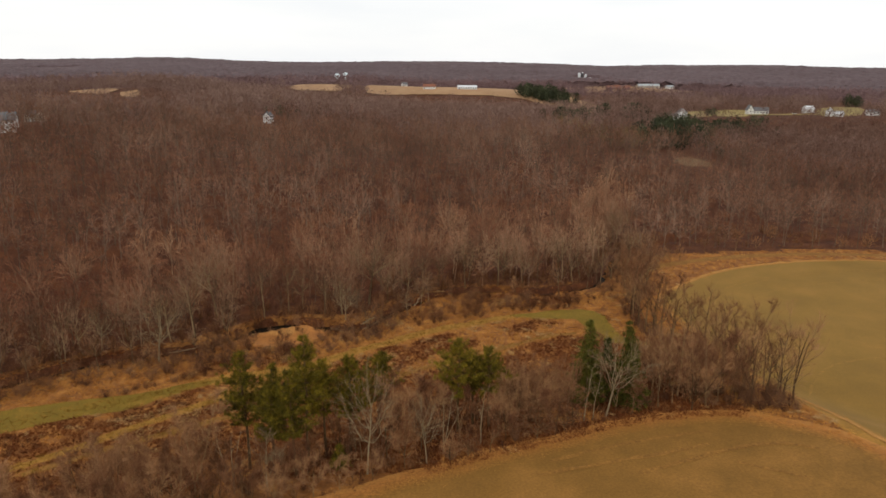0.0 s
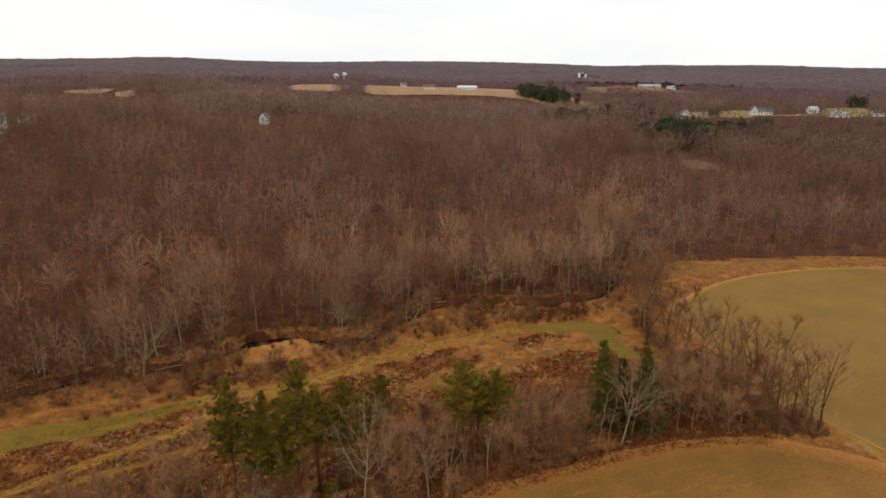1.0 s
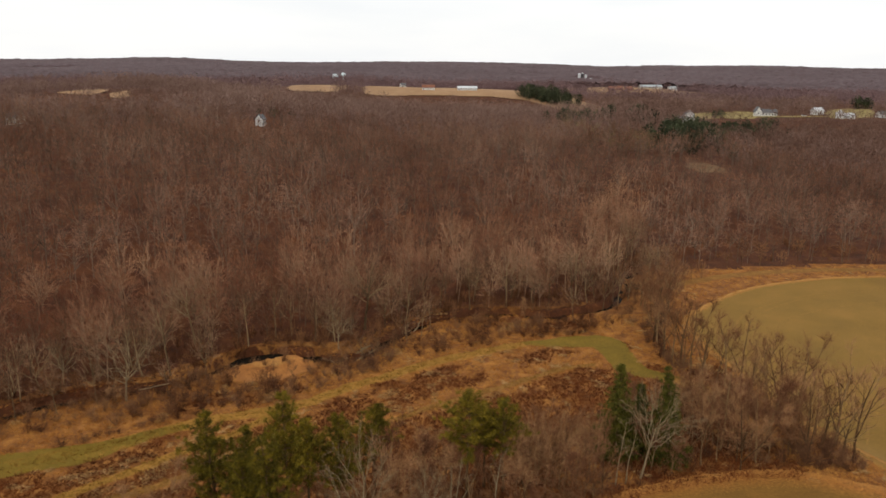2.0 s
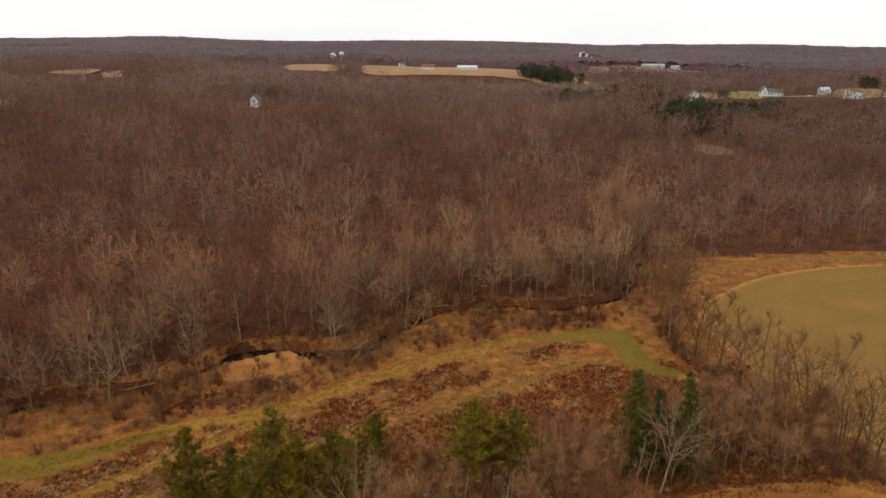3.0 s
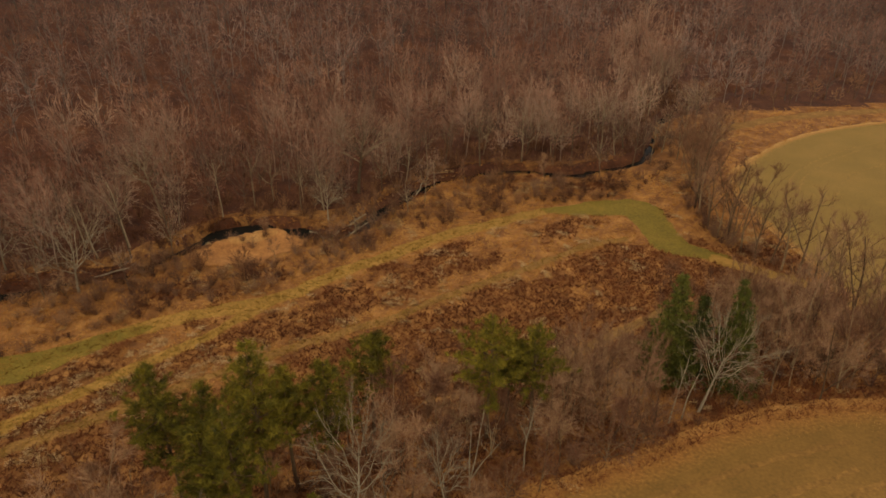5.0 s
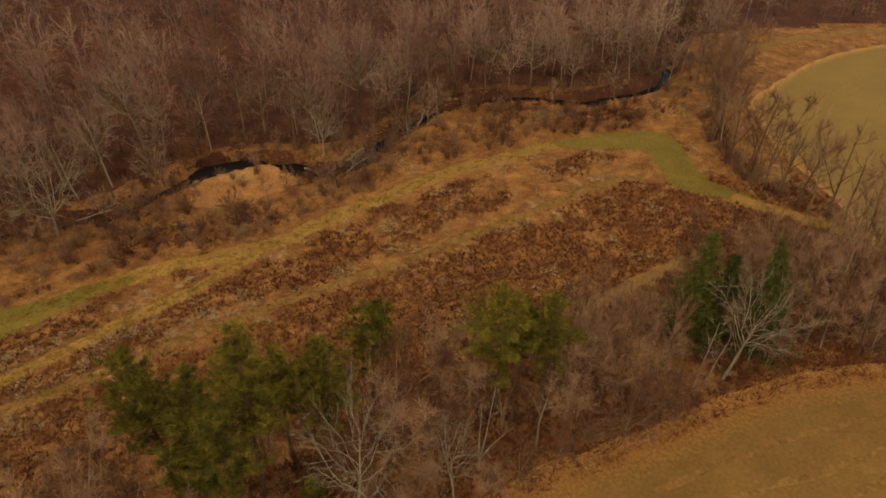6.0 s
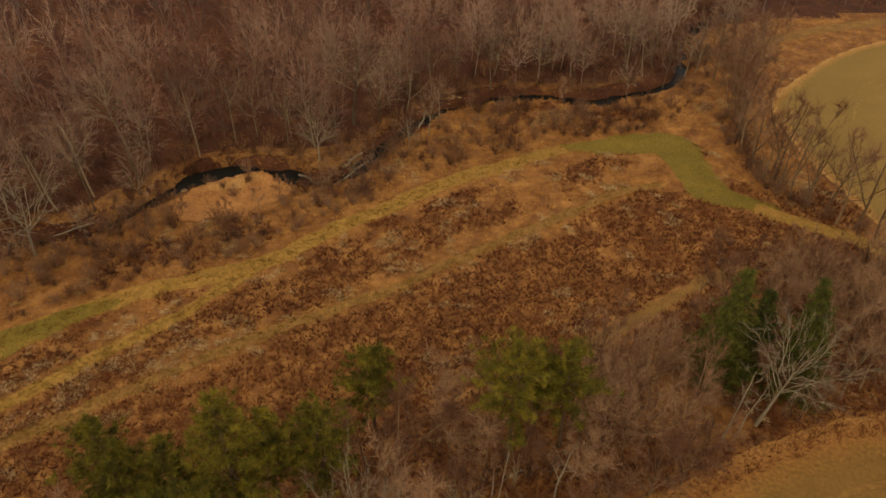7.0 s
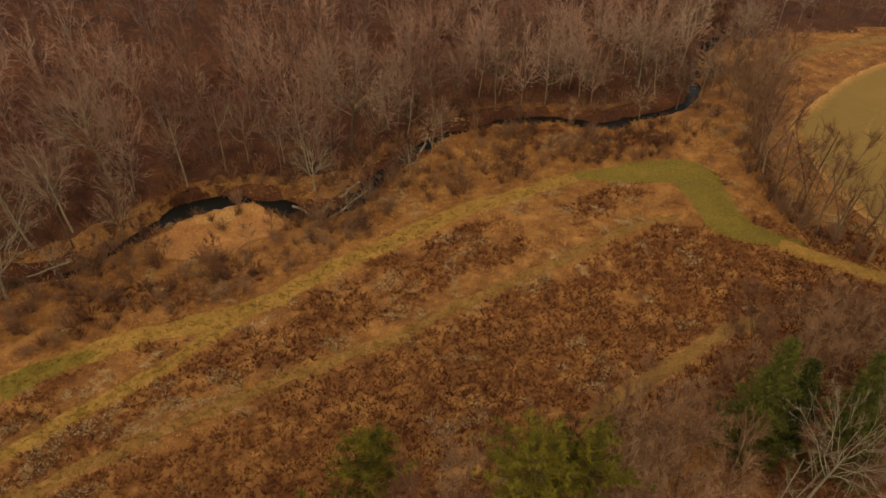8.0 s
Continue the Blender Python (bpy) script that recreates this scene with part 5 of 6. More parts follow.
for k in range(900):
    x, y = random.choice(CREEK_LINE)
    if -105 < x < 62 and len(shrubs) < 120:
        x, y = x + random.uniform(-2, 2), y - 2.2 - 15 * random.uniform(0, 1) ** 2
        if not (-50 < x < -29 and y > 163 and random.random() < 0.55):
            shrub(x, y, random.uniform(0.6, 1.15))
for k in range(36):
    shrub(random.uniform(-66, -49), random.uniform(156, 168), random.uniform(0.5, 1.0))
    if k % 3 == 0:
        shrub(random.uniform(-100, -64), random.uniform(132, 155), random.uniform(0.5, 1.0))
for k in range(130):
    x, y = random.uniform(48.5, 60), random.uniform(156, 206)
    if float(line_distance(np.array([x]), np.array([y]), ROW_LINE)[0]) < 2.0:
        shrub(x, y, random.uniform(0.75, 1.15))
for k in range(120):
    x = random.uniform(-74, -18)
    lo, hi = np.interp(x, [p[0] for p in TRACK_A], [p[1] for p in TRACK_A]) + 3.3, np.interp(x, CREEK_X, CREEK_Y) - 2
    y = lo + (hi - lo) * random.uniform(0, 1) ** 1.5
    if not blocked(x, y, SANDBAR) and (not blocked(x, y, BAR) or random.random() < 0.2):
        shrub(x, y, random.uniform(0.45, 1.0))
for k in range(40):
    a, b = CREEK_LINE[random.randrange(0, len(CREEK_LINE))]
    if -112 < a < -48:
        shrub(a + random.uniform(0.5, 2.2), b - random.uniform(1.6, 3.2), random.uniform(0.6, 1.05))
for k in range(260):
    if len(shrubs) < 240:
        f = random.uniform(0, 1)
        q = ROW_LINE[int(f * (len(ROW_LINE) - 1))]
        shrub(q[0] + random.uniform(-2.2, 2.2), q[1] + random.uniform(-3, 3), random.uniform(0.45, 0.85))
for k in range(400):
    if len(shrubs) < 296:
        x, y = random.choice(HEDGE_LINE)
        off = random.uniform(0.2, 21)
        shrub(x - 0.42 * off, y + 0.9 * off, random.uniform(0.6, 1.1))

for k in range(420):
    if len(shrubs) < 400:
        x = random.uniform(-95, 40)
        lo, hi = np.interp(x, [p[0] for p in TRACK_A], [p[1] for p in TRACK_A]) + 4.0, np.interp(x, CREEK_X, CREEK_Y) - 2
        y = lo + (hi - lo) * random.uniform(0, 1)
        if not blocked(x, y, BAR) and float(patchy(x, y, 9, 88)) > 0.45:
            shrub(x, y, random.uniform(0.5, 1.1))

for k in range(60):
    x, y = random.uniform(50, 67), random.uniform(120.5, 132)
    if len(shrubs) < 430 and float(line_distance(np.array([x]), np.array([y]), LANE)[0]) > 3:
        shrub(x, y, random.uniform(0.6, 1.1))

tagged(mass("brush", BUSHES, brush, (UNDERBRUSH,), 0.0), "leafless russet-brown brush between stream and meadow path", "brush", kind="stuff")

UB = [[shrub_mesh(320 + s, h, r, 8, 7, 0.06)] for s, h, r in ((0, 1.9, 1.3), (1, 1.5, 1.5), (2, 2.6, 1.3))]
rng = np.random.default_rng(83)
hl = np.array(HEDGE_LINE)
pick = hl[rng.integers(0, len(hl), 500)]
off = rng.uniform(0, 1, 500) ** 1.1 * 23
hx, hy = pick[:, 0] - 0.42 * off + rng.normal(size=500), pick[:, 1] + 0.9 * off
lx, ly = rng.uniform(-95, -34, 220), rng.uniform(84, 124, 220)
cl = np.array([p for p in CREEK_LINE if -125 < p[0] < 75])
pick = cl[rng.integers(0, len(cl), 460)]
cx, cy = pick[:, 0] + rng.normal(size=460) * 2, pick[:, 1] + rng.choice((-1, 1, 1), 460) * rng.uniform(2.2, 15, 460)
rl = np.array(ROW_LINE)
pick = rl[rng.integers(0, len(rl), 90)]
ex, ey = pick[:, 0] + rng.normal(size=90) * 1.3, pick[:, 1] + rng.normal(size=90) * 2.2
mx = rng.uniform(68, 200, 200)
my = np.interp(mx, CREEK_X, CREEK_Y) + rng.uniform(-14, 12, 200)
wx = rng.uniform(-120, 75, 1050)
wy = np.interp(wx, CREEK_X, CREEK_Y) + 4 + 50 * rng.uniform(0, 1, 1050) ** 1.5
x, y = np.concatenate([hx, lx, cx, ex, mx, wx]), np.concatenate([hy, ly, cy, ey, my, wy])
ok = ~inside(x, y, FIELD_EAST) & ~inside(x, y, FIELD_SOUTH) & ~inside(x, y, LAWN) & (line_distance(x, y, CREEK_LINE) > 2.2) & ~(inside(x, y, BAR) & (y > 168.5)) & ~((x > -10) & (x < 46) & (y < np.interp(x, CREEK_X, CREEK_Y)) & (line_distance(x, y, CREEK_LINE) < 5.5))
for t in (TRACK_A, TRACK_B, TRACK_C, LANE):
    ok &= line_distance(x, y, t) > 3.0
x, y = x[ok], y[ok]
tagged(mass("underbrush", UB, np.stack([x, y, rng.uniform(0, 6.28, len(x)), rng.uniform(0.6, 1.15, len(x)) * np.where(y > np.interp(x, CREEK_X, CREEK_Y) + 3, 1.5, 1.0), rng.uniform(0, 1, len(x)), rng.integers(0, 3, len(x))], 1), (UNDERBRUSH,)),
       "tangled russet underbrush below bare trees", "underbrush", kind="stuff")


# ---- meadow growth ----
def tuft(seed, n, height, radius, width, droop):
    rng = np.random.default_rng(seed)
    a, q = rng.uniform(0, 6.28, n), rng.uniform(0, 1, n)
    s = np.stack([np.cos(a) * radius * 0.5 * q, np.sin(a) * radius * 0.5 * q, np.zeros(n)], 1)
    e = np.stack([np.cos(a) * radius * (0.4 + q * droop), np.sin(a) * radius * (0.4 + q * droop), height * rng.uniform(0.6, 1.1, n)], 1)
    return [slivers_mesh(s, e, rng.uniform(0.6, 1.3, n) * width, rng)]


KW = [tuft(400 + s, 11, 0.6, 0.7, 0.13, 1.15) for s in range(4)]
KS = [tuft(410 + s, 13, 0.6, 0.6, 0.065, 1.2) for s in range(4)]
KP = [tuft(420 + s, 70, 0.3, 0.7, 0.07, 0.9) for s in range(3)]
KG = [tuft(430 + s, 5, 0.16, 0.4, 0.1, 1.0) for s in range(3)]


def tufts(x, y, kinds, seed, lo, hi, spread=9):
    rng = np.random.default_rng(seed)
    tone = 0.35 * patchy(x, y, spread, seed) + 0.35 * patchy(x, y, 2.2, seed + 1) + 0.3 * rng.uniform(0, 1, len(x))
    return np.stack([x, y, rng.uniform(0, 6.28, len(x)), rng.uniform(lo, hi, len(x)), tone, rng.integers(0, kinds, len(x))], 1)


def open_meadow(x, y):
    ok = inside(x, y, PLAIN) & ~inside(x, y, FIELD_EAST) & ~inside(x, y, FIELD_SOUTH) & ~inside(x, y, LAWN) & ~inside(x, y, STRIP) & ~inside(x, y, BAR)
    edge = 0.7 * (patchy(x, y, 3, 91) - 0.5)
    ok &= line_distance(x, y, TRACK_A) > 1.95 + edge
    ok &= line_distance(x, y, TRACK_B) > 1.4 + edge
    ok &= (line_distance(x, y, LANE) > 1.6 + edge) & (line_distance(x, y, HEDGE_PATH) > 1.4 + edge) & (line_distance(x, y, NORTH_LANE) > 2.2 + edge)
    return ok & (line_distance(x, y, TRACK_C) > 1.0 + edge)


x, y = spots(-110, 72, 100, 212, 0.7, 92)
ok = open_meadow(x, y)
mx, my = spots(66, 185, 195, 266, 1.25, 103)
mo = open_meadow(mx, my) & (line_distance(mx, my, CREEK_LINE) > 3)
x, y = np.concatenate([x[ok], mx[mo]]), np.concatenate([y[ok], my[mo]])
above = y - np.interp(x, [p[0] for p in TRACK_A], [p[1] for p in TRACK_A])
above_c = y - np.interp(x, [p[0] for p in TRACK_C], [p[1] for p in TRACK_C])
rust = -0.2 * smooth(46, 50, x) * (y > 150) - 0.1 * smooth(-40, -5, x) * (above_c > 0) + 0.6 * patchy(x, y, 12, 93) + 0.4 * patchy(x, y, 4.5, 94) + 0.13 * (above_c < -2.5) + np.where(above > 2, -0.14, 0.02) - 0.14 * np.exp(-(np.minimum(np.minimum(line_distance(x, y, TRACK_A), line_distance(x, y, TRACK_B)), line_distance(x, y, TRACK_C)) / 3.2) ** 2)
rng = np.random.default_rng(95)
margin = (x > 56) & (y < 152) | (x > 64)
weedy = np.where(margin, np.where(y < 150, 0, rust - 0.12), rust) + rng.normal(size=len(x)) * 0.03 > np.where(above > 2, 0.47, 0.42)
thick = rng.uniform(0, 1, len(x)) < np.where(weedy, 0.85, 0.6)
sel = weedy & thick
tagged(mass("meadow_weeds", KW, tufts(x[sel], y[sel], 4, 96, 0.7, 1.25), (WEED,), 0.05), "dead russet weed stalks covering the meadow", "weeds", kind="stuff")
sel = ~weedy & thick
tagged(mass("meadow_grass", KS, tufts(x[sel], y[sel], 4, 97, 0.7, 1.3), (STRAW,), 0.05), "dry tan grass tussocks over the meadow", "grass", kind="stuff")
band = 0.14 * np.exp(-((np.minimum(line_distance(x, y, TRACK_B), line_distance(x, y, TRACK_C)) - 2.5) / 2.2) ** 2) + 0.06 * (above_c > 0) * (above < -2)
pale = (patchy(x, y, 2.8, 98) + 0.25 * patchy(x, y, 14, 104) + band > 0.96) & (rng.uniform(0, 1, len(x)) < 0.6)
pl = tufts(x[pale], y[pale], 3, 99, 0.6, 1.25)
pl[:, 4] = 0.3 + 0.45 * rng.uniform(0, 1, len(pl))
tagged(mass("pale_tussocks", KP, pl, (PALE_STRAW,), 0.05), "bleached straw tussocks standing out of the weeds", "grass", kind="stuff")
rows = []
for line, width, n in ((FIELD_EAST[12:] + FIELD_EAST[:9], 1.8, 1300), (FIELD_SOUTH[:16], 3.6, 3200)):
    c = np.array(curve_through(line, 0.5))
    p = c[rng.integers(0, len(c), n)] + rng.normal(size=(n, 2)) * width * 0.38
    rows.append(p)
for line, half in ((TRACK_A, 2.0), (TRACK_B, 1.4), (TRACK_C, 1.05), (LANE, 1.6)):
    c = np.array(curve_through(line, 0.25))
    d = np.gradient(c, axis=0)
    d /= np.linalg.norm(d, axis=1, keepdims=True)
    for side in (-1, 1):
        rows.append(c + np.stack([-d[:, 1], d[:, 0]], 1) * side * half + rng.normal(size=c.shape) * 0.22)
c = np.array([(a - 1.4, b + 3.7) for a, b in CREEK_LINE if -115 < a < 46])
rows.append(c[rng.integers(0, len(c), 900)] + rng.normal(size=(900, 2)) * 1.7)
rim = np.array(curve_through(LAWN, 0.3, True) + curve_through(STRIP, 0.3, True))
rows.append(rim + rng.normal(size=rim.shape) * 0.3)
p = np.concatenate(rows)
KM = [tuft(440 + s, 6, 0.6, 0.6, 0.08, 1.2) for s in range(4)]
tagged(mass("margin_grass", KM, tufts(p[:, 0], p[:, 1], 4, 101, 0.3, 0.7), (STRAW,), 0.05), "dry straw-coloured grass along the fields' edges", "grass", kind="stuff")
rows = []
for line, width, n in ((TRACK_A, 3.4, 1500), (TRACK_B, 2.6, 600), (TRACK_C, 2.6, 900)):
    c = np.array(curve_through(line, 0.5))
    rows.append(c[rng.integers(0, len(c), n)] + rng.normal(size=(n, 2)) * width * 0.3)
p = np.concatenate(rows)
tagged(mass("path_grass", KG, tufts(p[:, 0], p[:, 1], 3, 102, 0.7, 1.4), (GREEN_BLADE,), -0.1), "short yellow-green grass on the mown paths", "grass", kind="stuff")


# ---- fallen timber by the stream ----
def log(x0, y0, z0, x1, y1, z1, r):
    rng = np.random.default_rng(int(abs(x0 * 10)))
    n = 6
    f = np.linspace(0, 1, n)[:, None]
    p = np.array((x0, y0, z0)) * (1 - f) + np.array((x1, y1, z1)) * f
    p[1:-1] += rng.normal(size=(n - 2, 3)) * np.array((0.25, 0.25, 0.05))
    mid = p[3]
    stubs = [(np.stack([p[k], p[k] + np.array((rng.normal() * 0.8, rng.normal() * 0.8, 0.7))]), np.array([r * 0.35, r * 0.12])) for k in (2, 3, 4)]
    root = tagged(new("fallen_log"), "weathered pale fallen trunk lying at the stream", "log", "fallen trunks")
    v, f2 = tubes_mesh([(p, np.linspace(r, r * 0.55, n))], 7)
    part("trunk", mesh_of("trunk", v, f2, PALE_BARK, smooth_shade=True), None, root)
    for st in stubs:
        v, f2 = tubes_mesh([st], 5)
        part("branch_stub", mesh_of("branch_stub", v, f2, PALE_BARK), None, root)


log(-25.0, 179.0, -0.9, -18.5, 188.5, -0.2, 0.28)
log(-29.5, 182.0, -1.0, -24.0, 177.0, -0.3, 0.22)
log(-23.5, 177.5, -0.9, -17.0, 185.5, -0.1, 0.24)
log(-9.0, 196.5, -1.2, -6.5, 204.5, 0.3, 0.2)
log(-59.0, 170.0, -1.2, -65.5, 162.0, 0.3, 0.2)
log(6.5, 106.0, 6.5, 14.5, 108.6, 6.5, 0.14)


# ---- houses, barns and tanks on the hills ----
def box(bm, x0, x1, y0, y1, z0, z1):
    bmesh.ops.create_cube(bm, size=1, matrix=Matrix.Translation(((x0 + x1) / 2, (y0 + y1) / 2, (z0 + z1) / 2)) @ Matrix.Diagonal((x1 - x0, y1 - y0, z1 - z0, 1)))


def gabled(bm, w, d, h, rise):
    """Walls with gable ends: the ridge runs along x."""
    v = [bm.verts.new(p) for p in ((-w / 2, -d / 2, -1), (w / 2, -d / 2, -1), (w / 2, d / 2, -1), (-w / 2, d / 2, -1), (-w / 2, -d / 2, h), (w / 2, -d / 2, h), (w / 2, d / 2, h), (-w / 2, d / 2, h),
                                   (-w / 2, 0, h + rise), (w / 2, 0, h + rise))]
    for f in ((0, 1, 5, 4), (2, 3, 7, 6), (1, 2, 6, 9, 5), (3, 0, 4, 8, 7), (4, 5, 9, 8), (6, 7, 8, 9), (3, 2, 1, 0)):
        bm.faces.new([v[k] for k in f])


def roof_slab(bm, w, d, h, rise, side, over=0.5, thick=0.25):
    y0, y1 = side * (d / 2 + over), 0
    z0, z1 = h - rise * over / (d / 2) + 0.06, h + rise + 0.06
    lo = [bm.verts.new((x, y, z)) for x, y, z in ((-w / 2 - over, y0, z0), (w / 2 + over, y0, z0), (w / 2 + over, y1, z1), (-w / 2 - over, y1, z1))]
    hi = [bm.verts.new((q.co.x, q.co.y, q.co.z + thick)) for q in lo]
    for f in ((lo[3], lo[2], lo[1], lo[0]), (hi[0], hi[1], hi[2], hi[3]), *((lo[k], lo[(k + 1) % 4], hi[(k + 1) % 4], hi[k]) for k in range(4))):
        bm.faces.new(f)
    bmesh.ops.recalc_face_normals(bm, faces=bm.faces)


def building(name, label, category, x, y, turn, w, d, h, rise, wall, roof, windows=(3, 2), doors=1, chimney=True, wing=None, group=""):
    """A gabled building with roof slabs, windows, doors, a chimney and perhaps a wing (offset x, y, w, d, h, rise, turn)."""
    root = tagged(new(name), label, category, group)
    root.matrix_basis = pose(x, y, float(terrain(np.array([x]), np.array([y]))[0]) + 0.3, 0, 0, turn)

    def block(ox, oy, w, d, h, rise, rot, cols, floors, doors):
        at = pose(ox, oy, 0, 0, 0, rot)
        bm = bmesh.new()
        gabled(bm, w, d, h, rise)
        bm.transform(at)
        walls = part("wall", bm, wall, root)
        for side in (-1, 1):
            bm = bmesh.new()
            roof_slab(bm, w, d, h, rise, side)
            bm.transform(at)
            part("roof", bm, roof, root)
        step = h / max(1, floors)
        for fl in range(floors):
            for c in range(cols):
                px = -w / 2 + w * (c + 0.5) / cols
                for side in (-1, 1):
                    if fl == 0 and side < 0 and c < doors:
                        bm = bmesh.new()
                        box(bm, px - 0.55, px + 0.55, side * d / 2 - 0.06, side * d / 2 + 0.06, 0, min(2.1, h - 0.3))
                        bm.transform(at)
                        part("door", bm, DARK_PAINT, root)
                        continue
                    z0 = fl * step + step * 0.35
                    bm = bmesh.new()
                    yy = side * (d / 2 + 0.05)
                    for q in ((-0.62, -0.5, 0, 1.5), (0.5, 0.62, 0, 1.5), (-0.5, 0.5, 0, 0.1), (-0.5, 0.5, 1.4, 1.5), (-0.03, 0.03, 0.1, 1.4)):
                        box(bm, px + q[0], px + q[1], yy - 0.06, yy + 0.06, z0 + q[2], z0 + q[3])
                    bm.transform(at)
                    win = part("window", bm, WHITE_WALL, root)
                    bm = bmesh.new()
                    box(bm, px - 0.5, px + 0.5, yy - 0.03, yy + 0.02, z0 + 0.1, z0 + 1.4)
                    bm.transform(at)
                    part("pane", bm, GLASS, win)
        if floors:
            for side in (-1, 1):
                bm = bmesh.new()
                box(bm, side * (w / 2 + 0.03) - 0.05, side * (w / 2 + 0.03) + 0.05, -0.5, 0.5, h * 0.5, h * 0.5 + 1.4)
                bm.transform(at)
                part("window", bm, GLASS, root)
        return walls

    block(0, 0, w, d, h, rise, 0, windows[0], windows[1], doors)
    if wing:
        ox, oy, ww, wd, wh, wr, rot = wing
        block(ox, oy, ww, wd, wh, wr, rot, 2, 1, 0)
    if chimney:
        bm = bmesh.new()
        box(bm, w * 0.25 - 0.45, w * 0.25 + 0.45, -0.45, 0.45, h + rise * 0.4, h + rise + 1.1)
        part("chimney", bm, RED_ROOF, root)
    return root


G_H = "houses on the hills"
building("house", "white two-storey house with a grey roof on a lawn", "house", 214, 657, 80, 9, 8, 6.0, 3.4, WHITE_WALL, GREY_ROOF, (4, 2), wing=(-2, 7, 7, 6, 3, 2.2, 90), group=G_H)
building("house", "long grey and white farmhouse with steep gables", "house", 311, 724, -8, 17, 7, 3.6, 2.8, WHITE_WALL, GREY_ROOF, (6, 1), wing=(-9, -2, 8, 6, 4.2, 4.6, 90), group=G_H)
building("house", "low white cottage with a pale roof", "house", 415, 710, 5, 11, 7, 3.2, 2.4, WHITE_WALL, GREY_ROOF, (3, 1), group=G_H)
building("barn", "white gabled barn on a hilltop lawn", "barn", 367, 697, 62, 9, 7, 4.2, 3.4, WHITE_WALL, METAL_ROOF, (3, 1), chimney=False, wing=(1.5, -7, 9, 6, 2.8, 2.0, -62))
building("shed", "round-shouldered white storage shed", "shed", 367, 739, 10, 9.5, 6.5, 3.8, 2.6, WHITE_WALL, METAL_ROOF, (2, 0), chimney=False)
building("house", "white gabled house half hidden in bare woods", "house", -108, 454, 82, 5.4, 4.6, 3.4, 2.6, WHITE_WALL, GREY_ROOF, (3, 2), group=G_H)
building("house", "pale two-storey house among bare trees", "house", -219, 367, 20, 10, 8, 5.5, 3.5, WHITE_WALL, GREY_ROOF, (4, 2), group=G_H)
building("house", "pale house deep in leafless woods", "house", -253, 455, -20, 9, 7, 5, 3.2, TAN_WALL, GREY_ROOF, (3, 2), group=G_H)
building("barn", "long low white barn with a shining metal roof", "barn", 31, 944, 4, 24, 9, 2.6, 2.0, WHITE_WALL, METAL_ROOF, (8, 1), chimney=False)
building("house", "farmhouse with a rusty brown roof and white walls", "house", -17, 942, -5, 15, 7, 3.0, 2.8, WHITE_WALL, RED_ROOF, (5, 1), group=G_H)
building("house", "small white house on a straw-coloured hill", "house", -52, 1005, 30, 7, 5, 3.0, 2.2, WHITE_WALL, GREY_ROOF, (3, 1), group=G_H)
building("barn", "very long pale green-grey livestock barn", "barn", 341, 1233, 3, 36, 13, 3.0, 2.8, TAN_WALL, GREY_METAL, (8, 1), chimney=False)
building("barn", "white outbuilding beside a long barn", "barn", 378, 1236, 10, 13, 7, 3.2, 2.6, WHITE_WALL, GREY_METAL, (4, 1), chimney=False)
for bx, by, bt in ((270, 1200, 10), (284, 1204, -15), (297, 1198, 25)):
    building("farm_shed", "rust-red weathered farm shed in a straw field", "shed", bx, by, bt, 10, 8, 3.2, 3, RED_ROOF, RED_ROOF, (2, 0), chimney=False, group="red farm sheds")
for bx, by, bt, bw in ((376, 2150, 0, 26), (400, 2165, 30, 24), (424, 2150, -20, 22), (395, 2120, 60, 18)):
    building("barn", "white farm building in a distant cluster", "barn", bx, by, bt, bw, 12, 5, 4, WHITE_WALL, METAL_ROOF, (4, 1), chimney=False, group="distant farm buildings")
for bx, by, bt in ((-387, 1462, 20), (-847, 1474, 5), (-778, 1456, 40), (-683, 1392, -10), (-964, 2198, 15), (-1560, 2922, 0), (-1510, 2930, 30), (-1470, 2915, 60)):
    building("house", "small white house far off in the woods", "house", bx, by, bt, 15, 9, 6, 4, WHITE_WALL, GREY_ROOF, (4, 2), group=G_H)


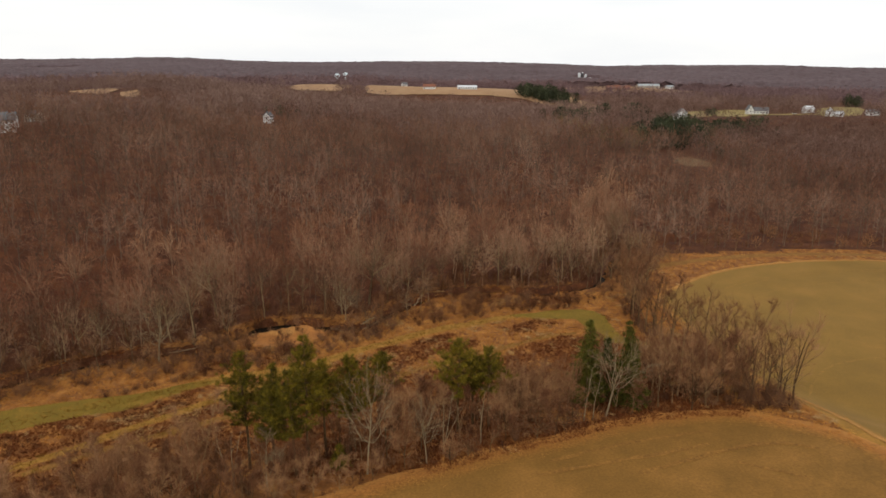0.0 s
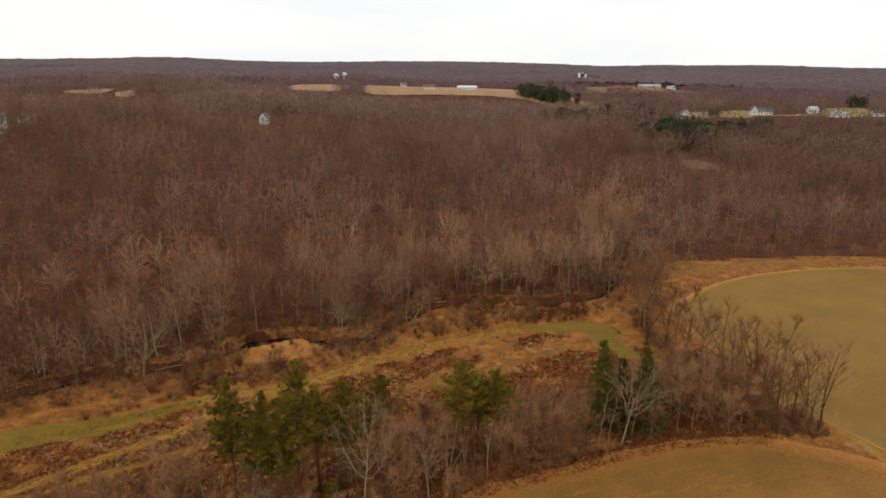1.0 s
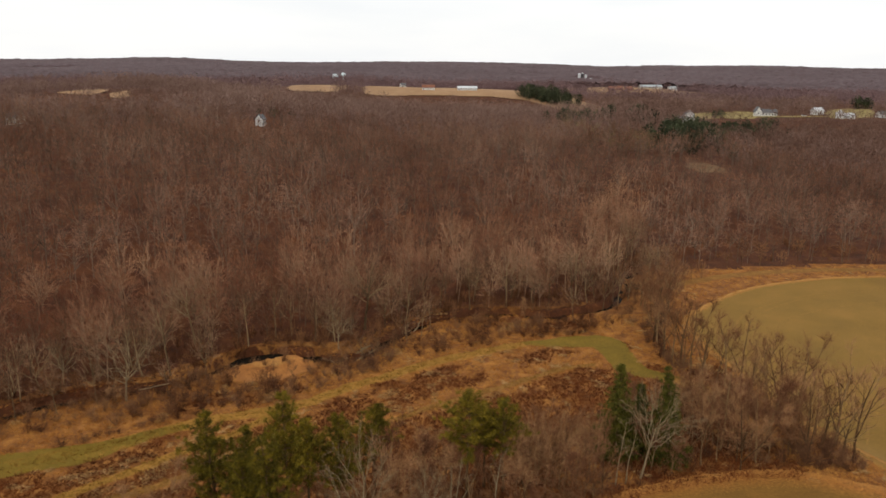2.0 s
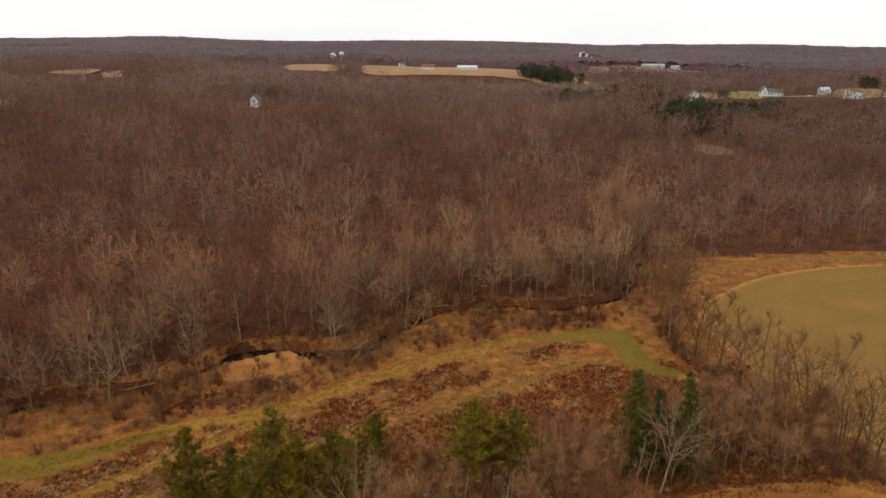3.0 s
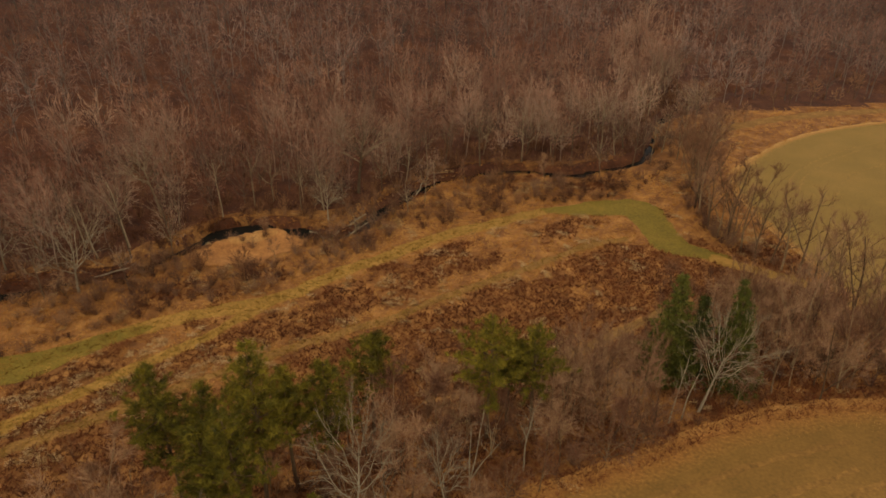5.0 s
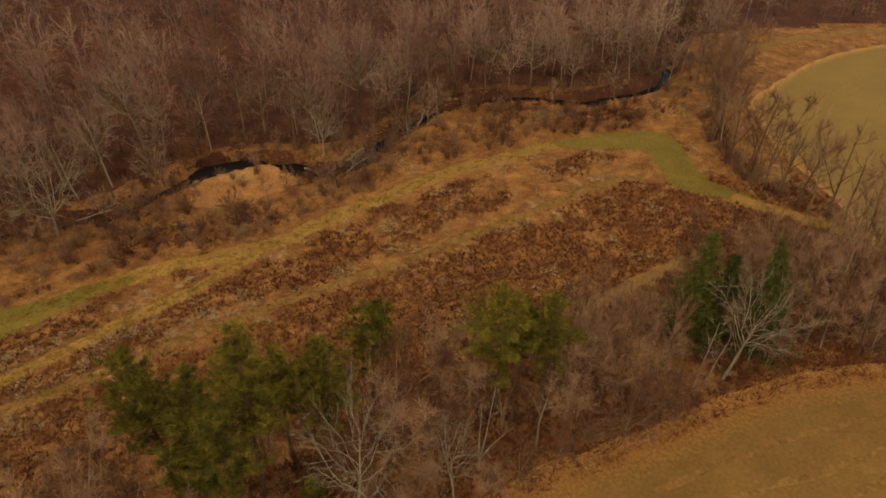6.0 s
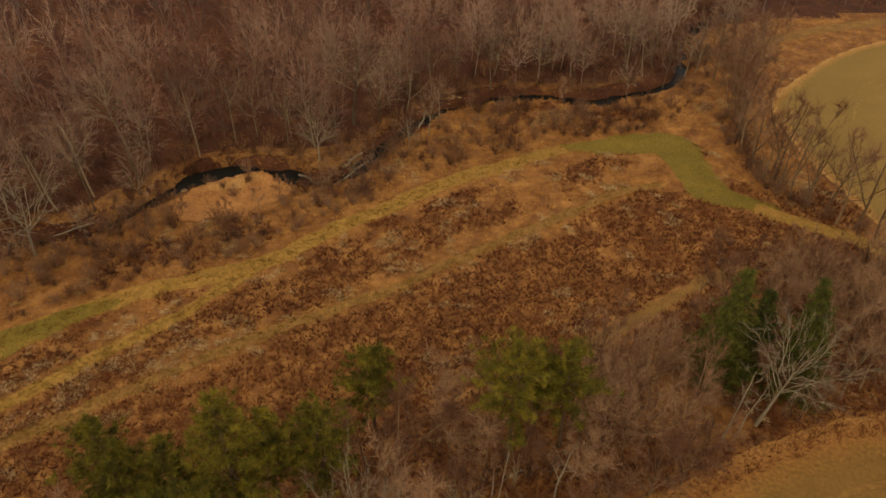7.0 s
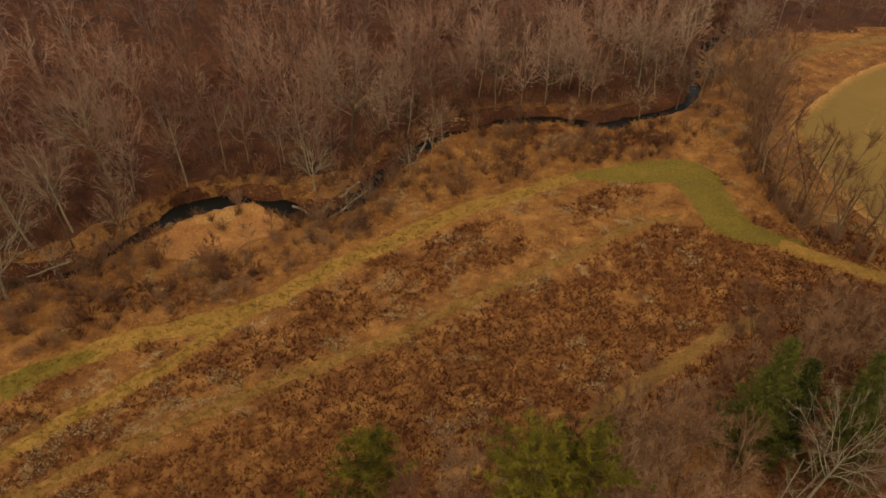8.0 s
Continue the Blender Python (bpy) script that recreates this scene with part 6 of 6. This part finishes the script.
def silo(x, y, r, h, mat, label, name="silo"):
    root = tagged(new(name), label, name.replace("_", " "), "silos of the distant farm" if name == "silo" else "water tanks")
    root.matrix_basis = pose(x, y, float(terrain(np.array([x]), np.array([y]))[0]))
    bm = bmesh.new()
    if name == "silo":
        bmesh.ops.create_cone(bm, cap_ends=True, segments=20, radius1=r, radius2=r, depth=h, matrix=Matrix.Translation((0, 0, h / 2)))
        part("shell", bm, mat, root)
        bm = bmesh.new()
        bmesh.ops.create_uvsphere(bm, u_segments=20, v_segments=8, radius=r, matrix=Matrix.Translation((0, 0, h)) @ Matrix.Diagonal((1, 1, 0.6, 1)))
        part("dome", bm, METAL_ROOF, root)
    else:
        bmesh.ops.create_uvsphere(bm, u_segments=24, v_segments=14, radius=r, matrix=Matrix.Translation((0, 0, h)) @ Matrix.Diagonal((1, 1, 0.8, 1)))
        part("tank", bm, mat, root)
        bm = bmesh.new()
        bmesh.ops.create_cone(bm, cap_ends=True, segments=16, radius1=r * 0.35, radius2=r * 0.22, depth=h, matrix=Matrix.Translation((0, 0, h / 2)))
        part("pedestal", bm, mat, root)
        bm = bmesh.new()
        bmesh.ops.create_cone(bm, cap_ends=True, segments=24, radius1=r * 1.04, radius2=r * 1.04, depth=0.5, matrix=Matrix.Translation((0, 0, h)))
        part("walkway", bm, METAL_ROOF, root)


for sx, sy, sr, sh in ((392, 2140, 3.6, 20), (401, 2142, 3.6, 22), (410, 2138, 3.2, 18)):
    silo(sx, sy, sr, sh, DARK_PAINT if sx == 401 else METAL_ROOF, "tall farm silo with a domed cap")
silo(-266, 1876, 7.5, 16, TANK_PAINT, "pale blue-white water tank above bare woods", "water_tank")
silo(-246, 1880, 6.5, 20, TANK_PAINT, "pale blue-white water tank above bare woods", "water_tank")

# a white car on the lawn's drive
car = tagged(new("car"), "small white car parked on a drive", "car")
car.matrix_basis = pose(343, 716, float(terrain(np.array([343.0]), np.array([716.0]))[0]) + 0.5, 0, 0, 15)
bm = bmesh.new()
box(bm, -2.2, 2.2, -0.9, 0.9, 0.35, 0.95)
part("body", bm, WHITE_WALL, car)
bm = bmesh.new()
box(bm, -1.3, 1.1, -0.8, 0.8, 0.95, 1.5)
part("cabin", bm, GLASS, car)
for wx in (-1.4, 1.4):
    for wy in (-0.85, 0.85):
        bm = bmesh.new()
        bmesh.ops.create_cone(bm, cap_ends=True, segments=14, radius1=0.34, radius2=0.34, depth=0.2, matrix=Matrix.Translation((wx, wy, 0.34)) @ Matrix.Rotation(radians(90), 4, "X"))
        part("wheel", bm, DARK_PAINT, car)
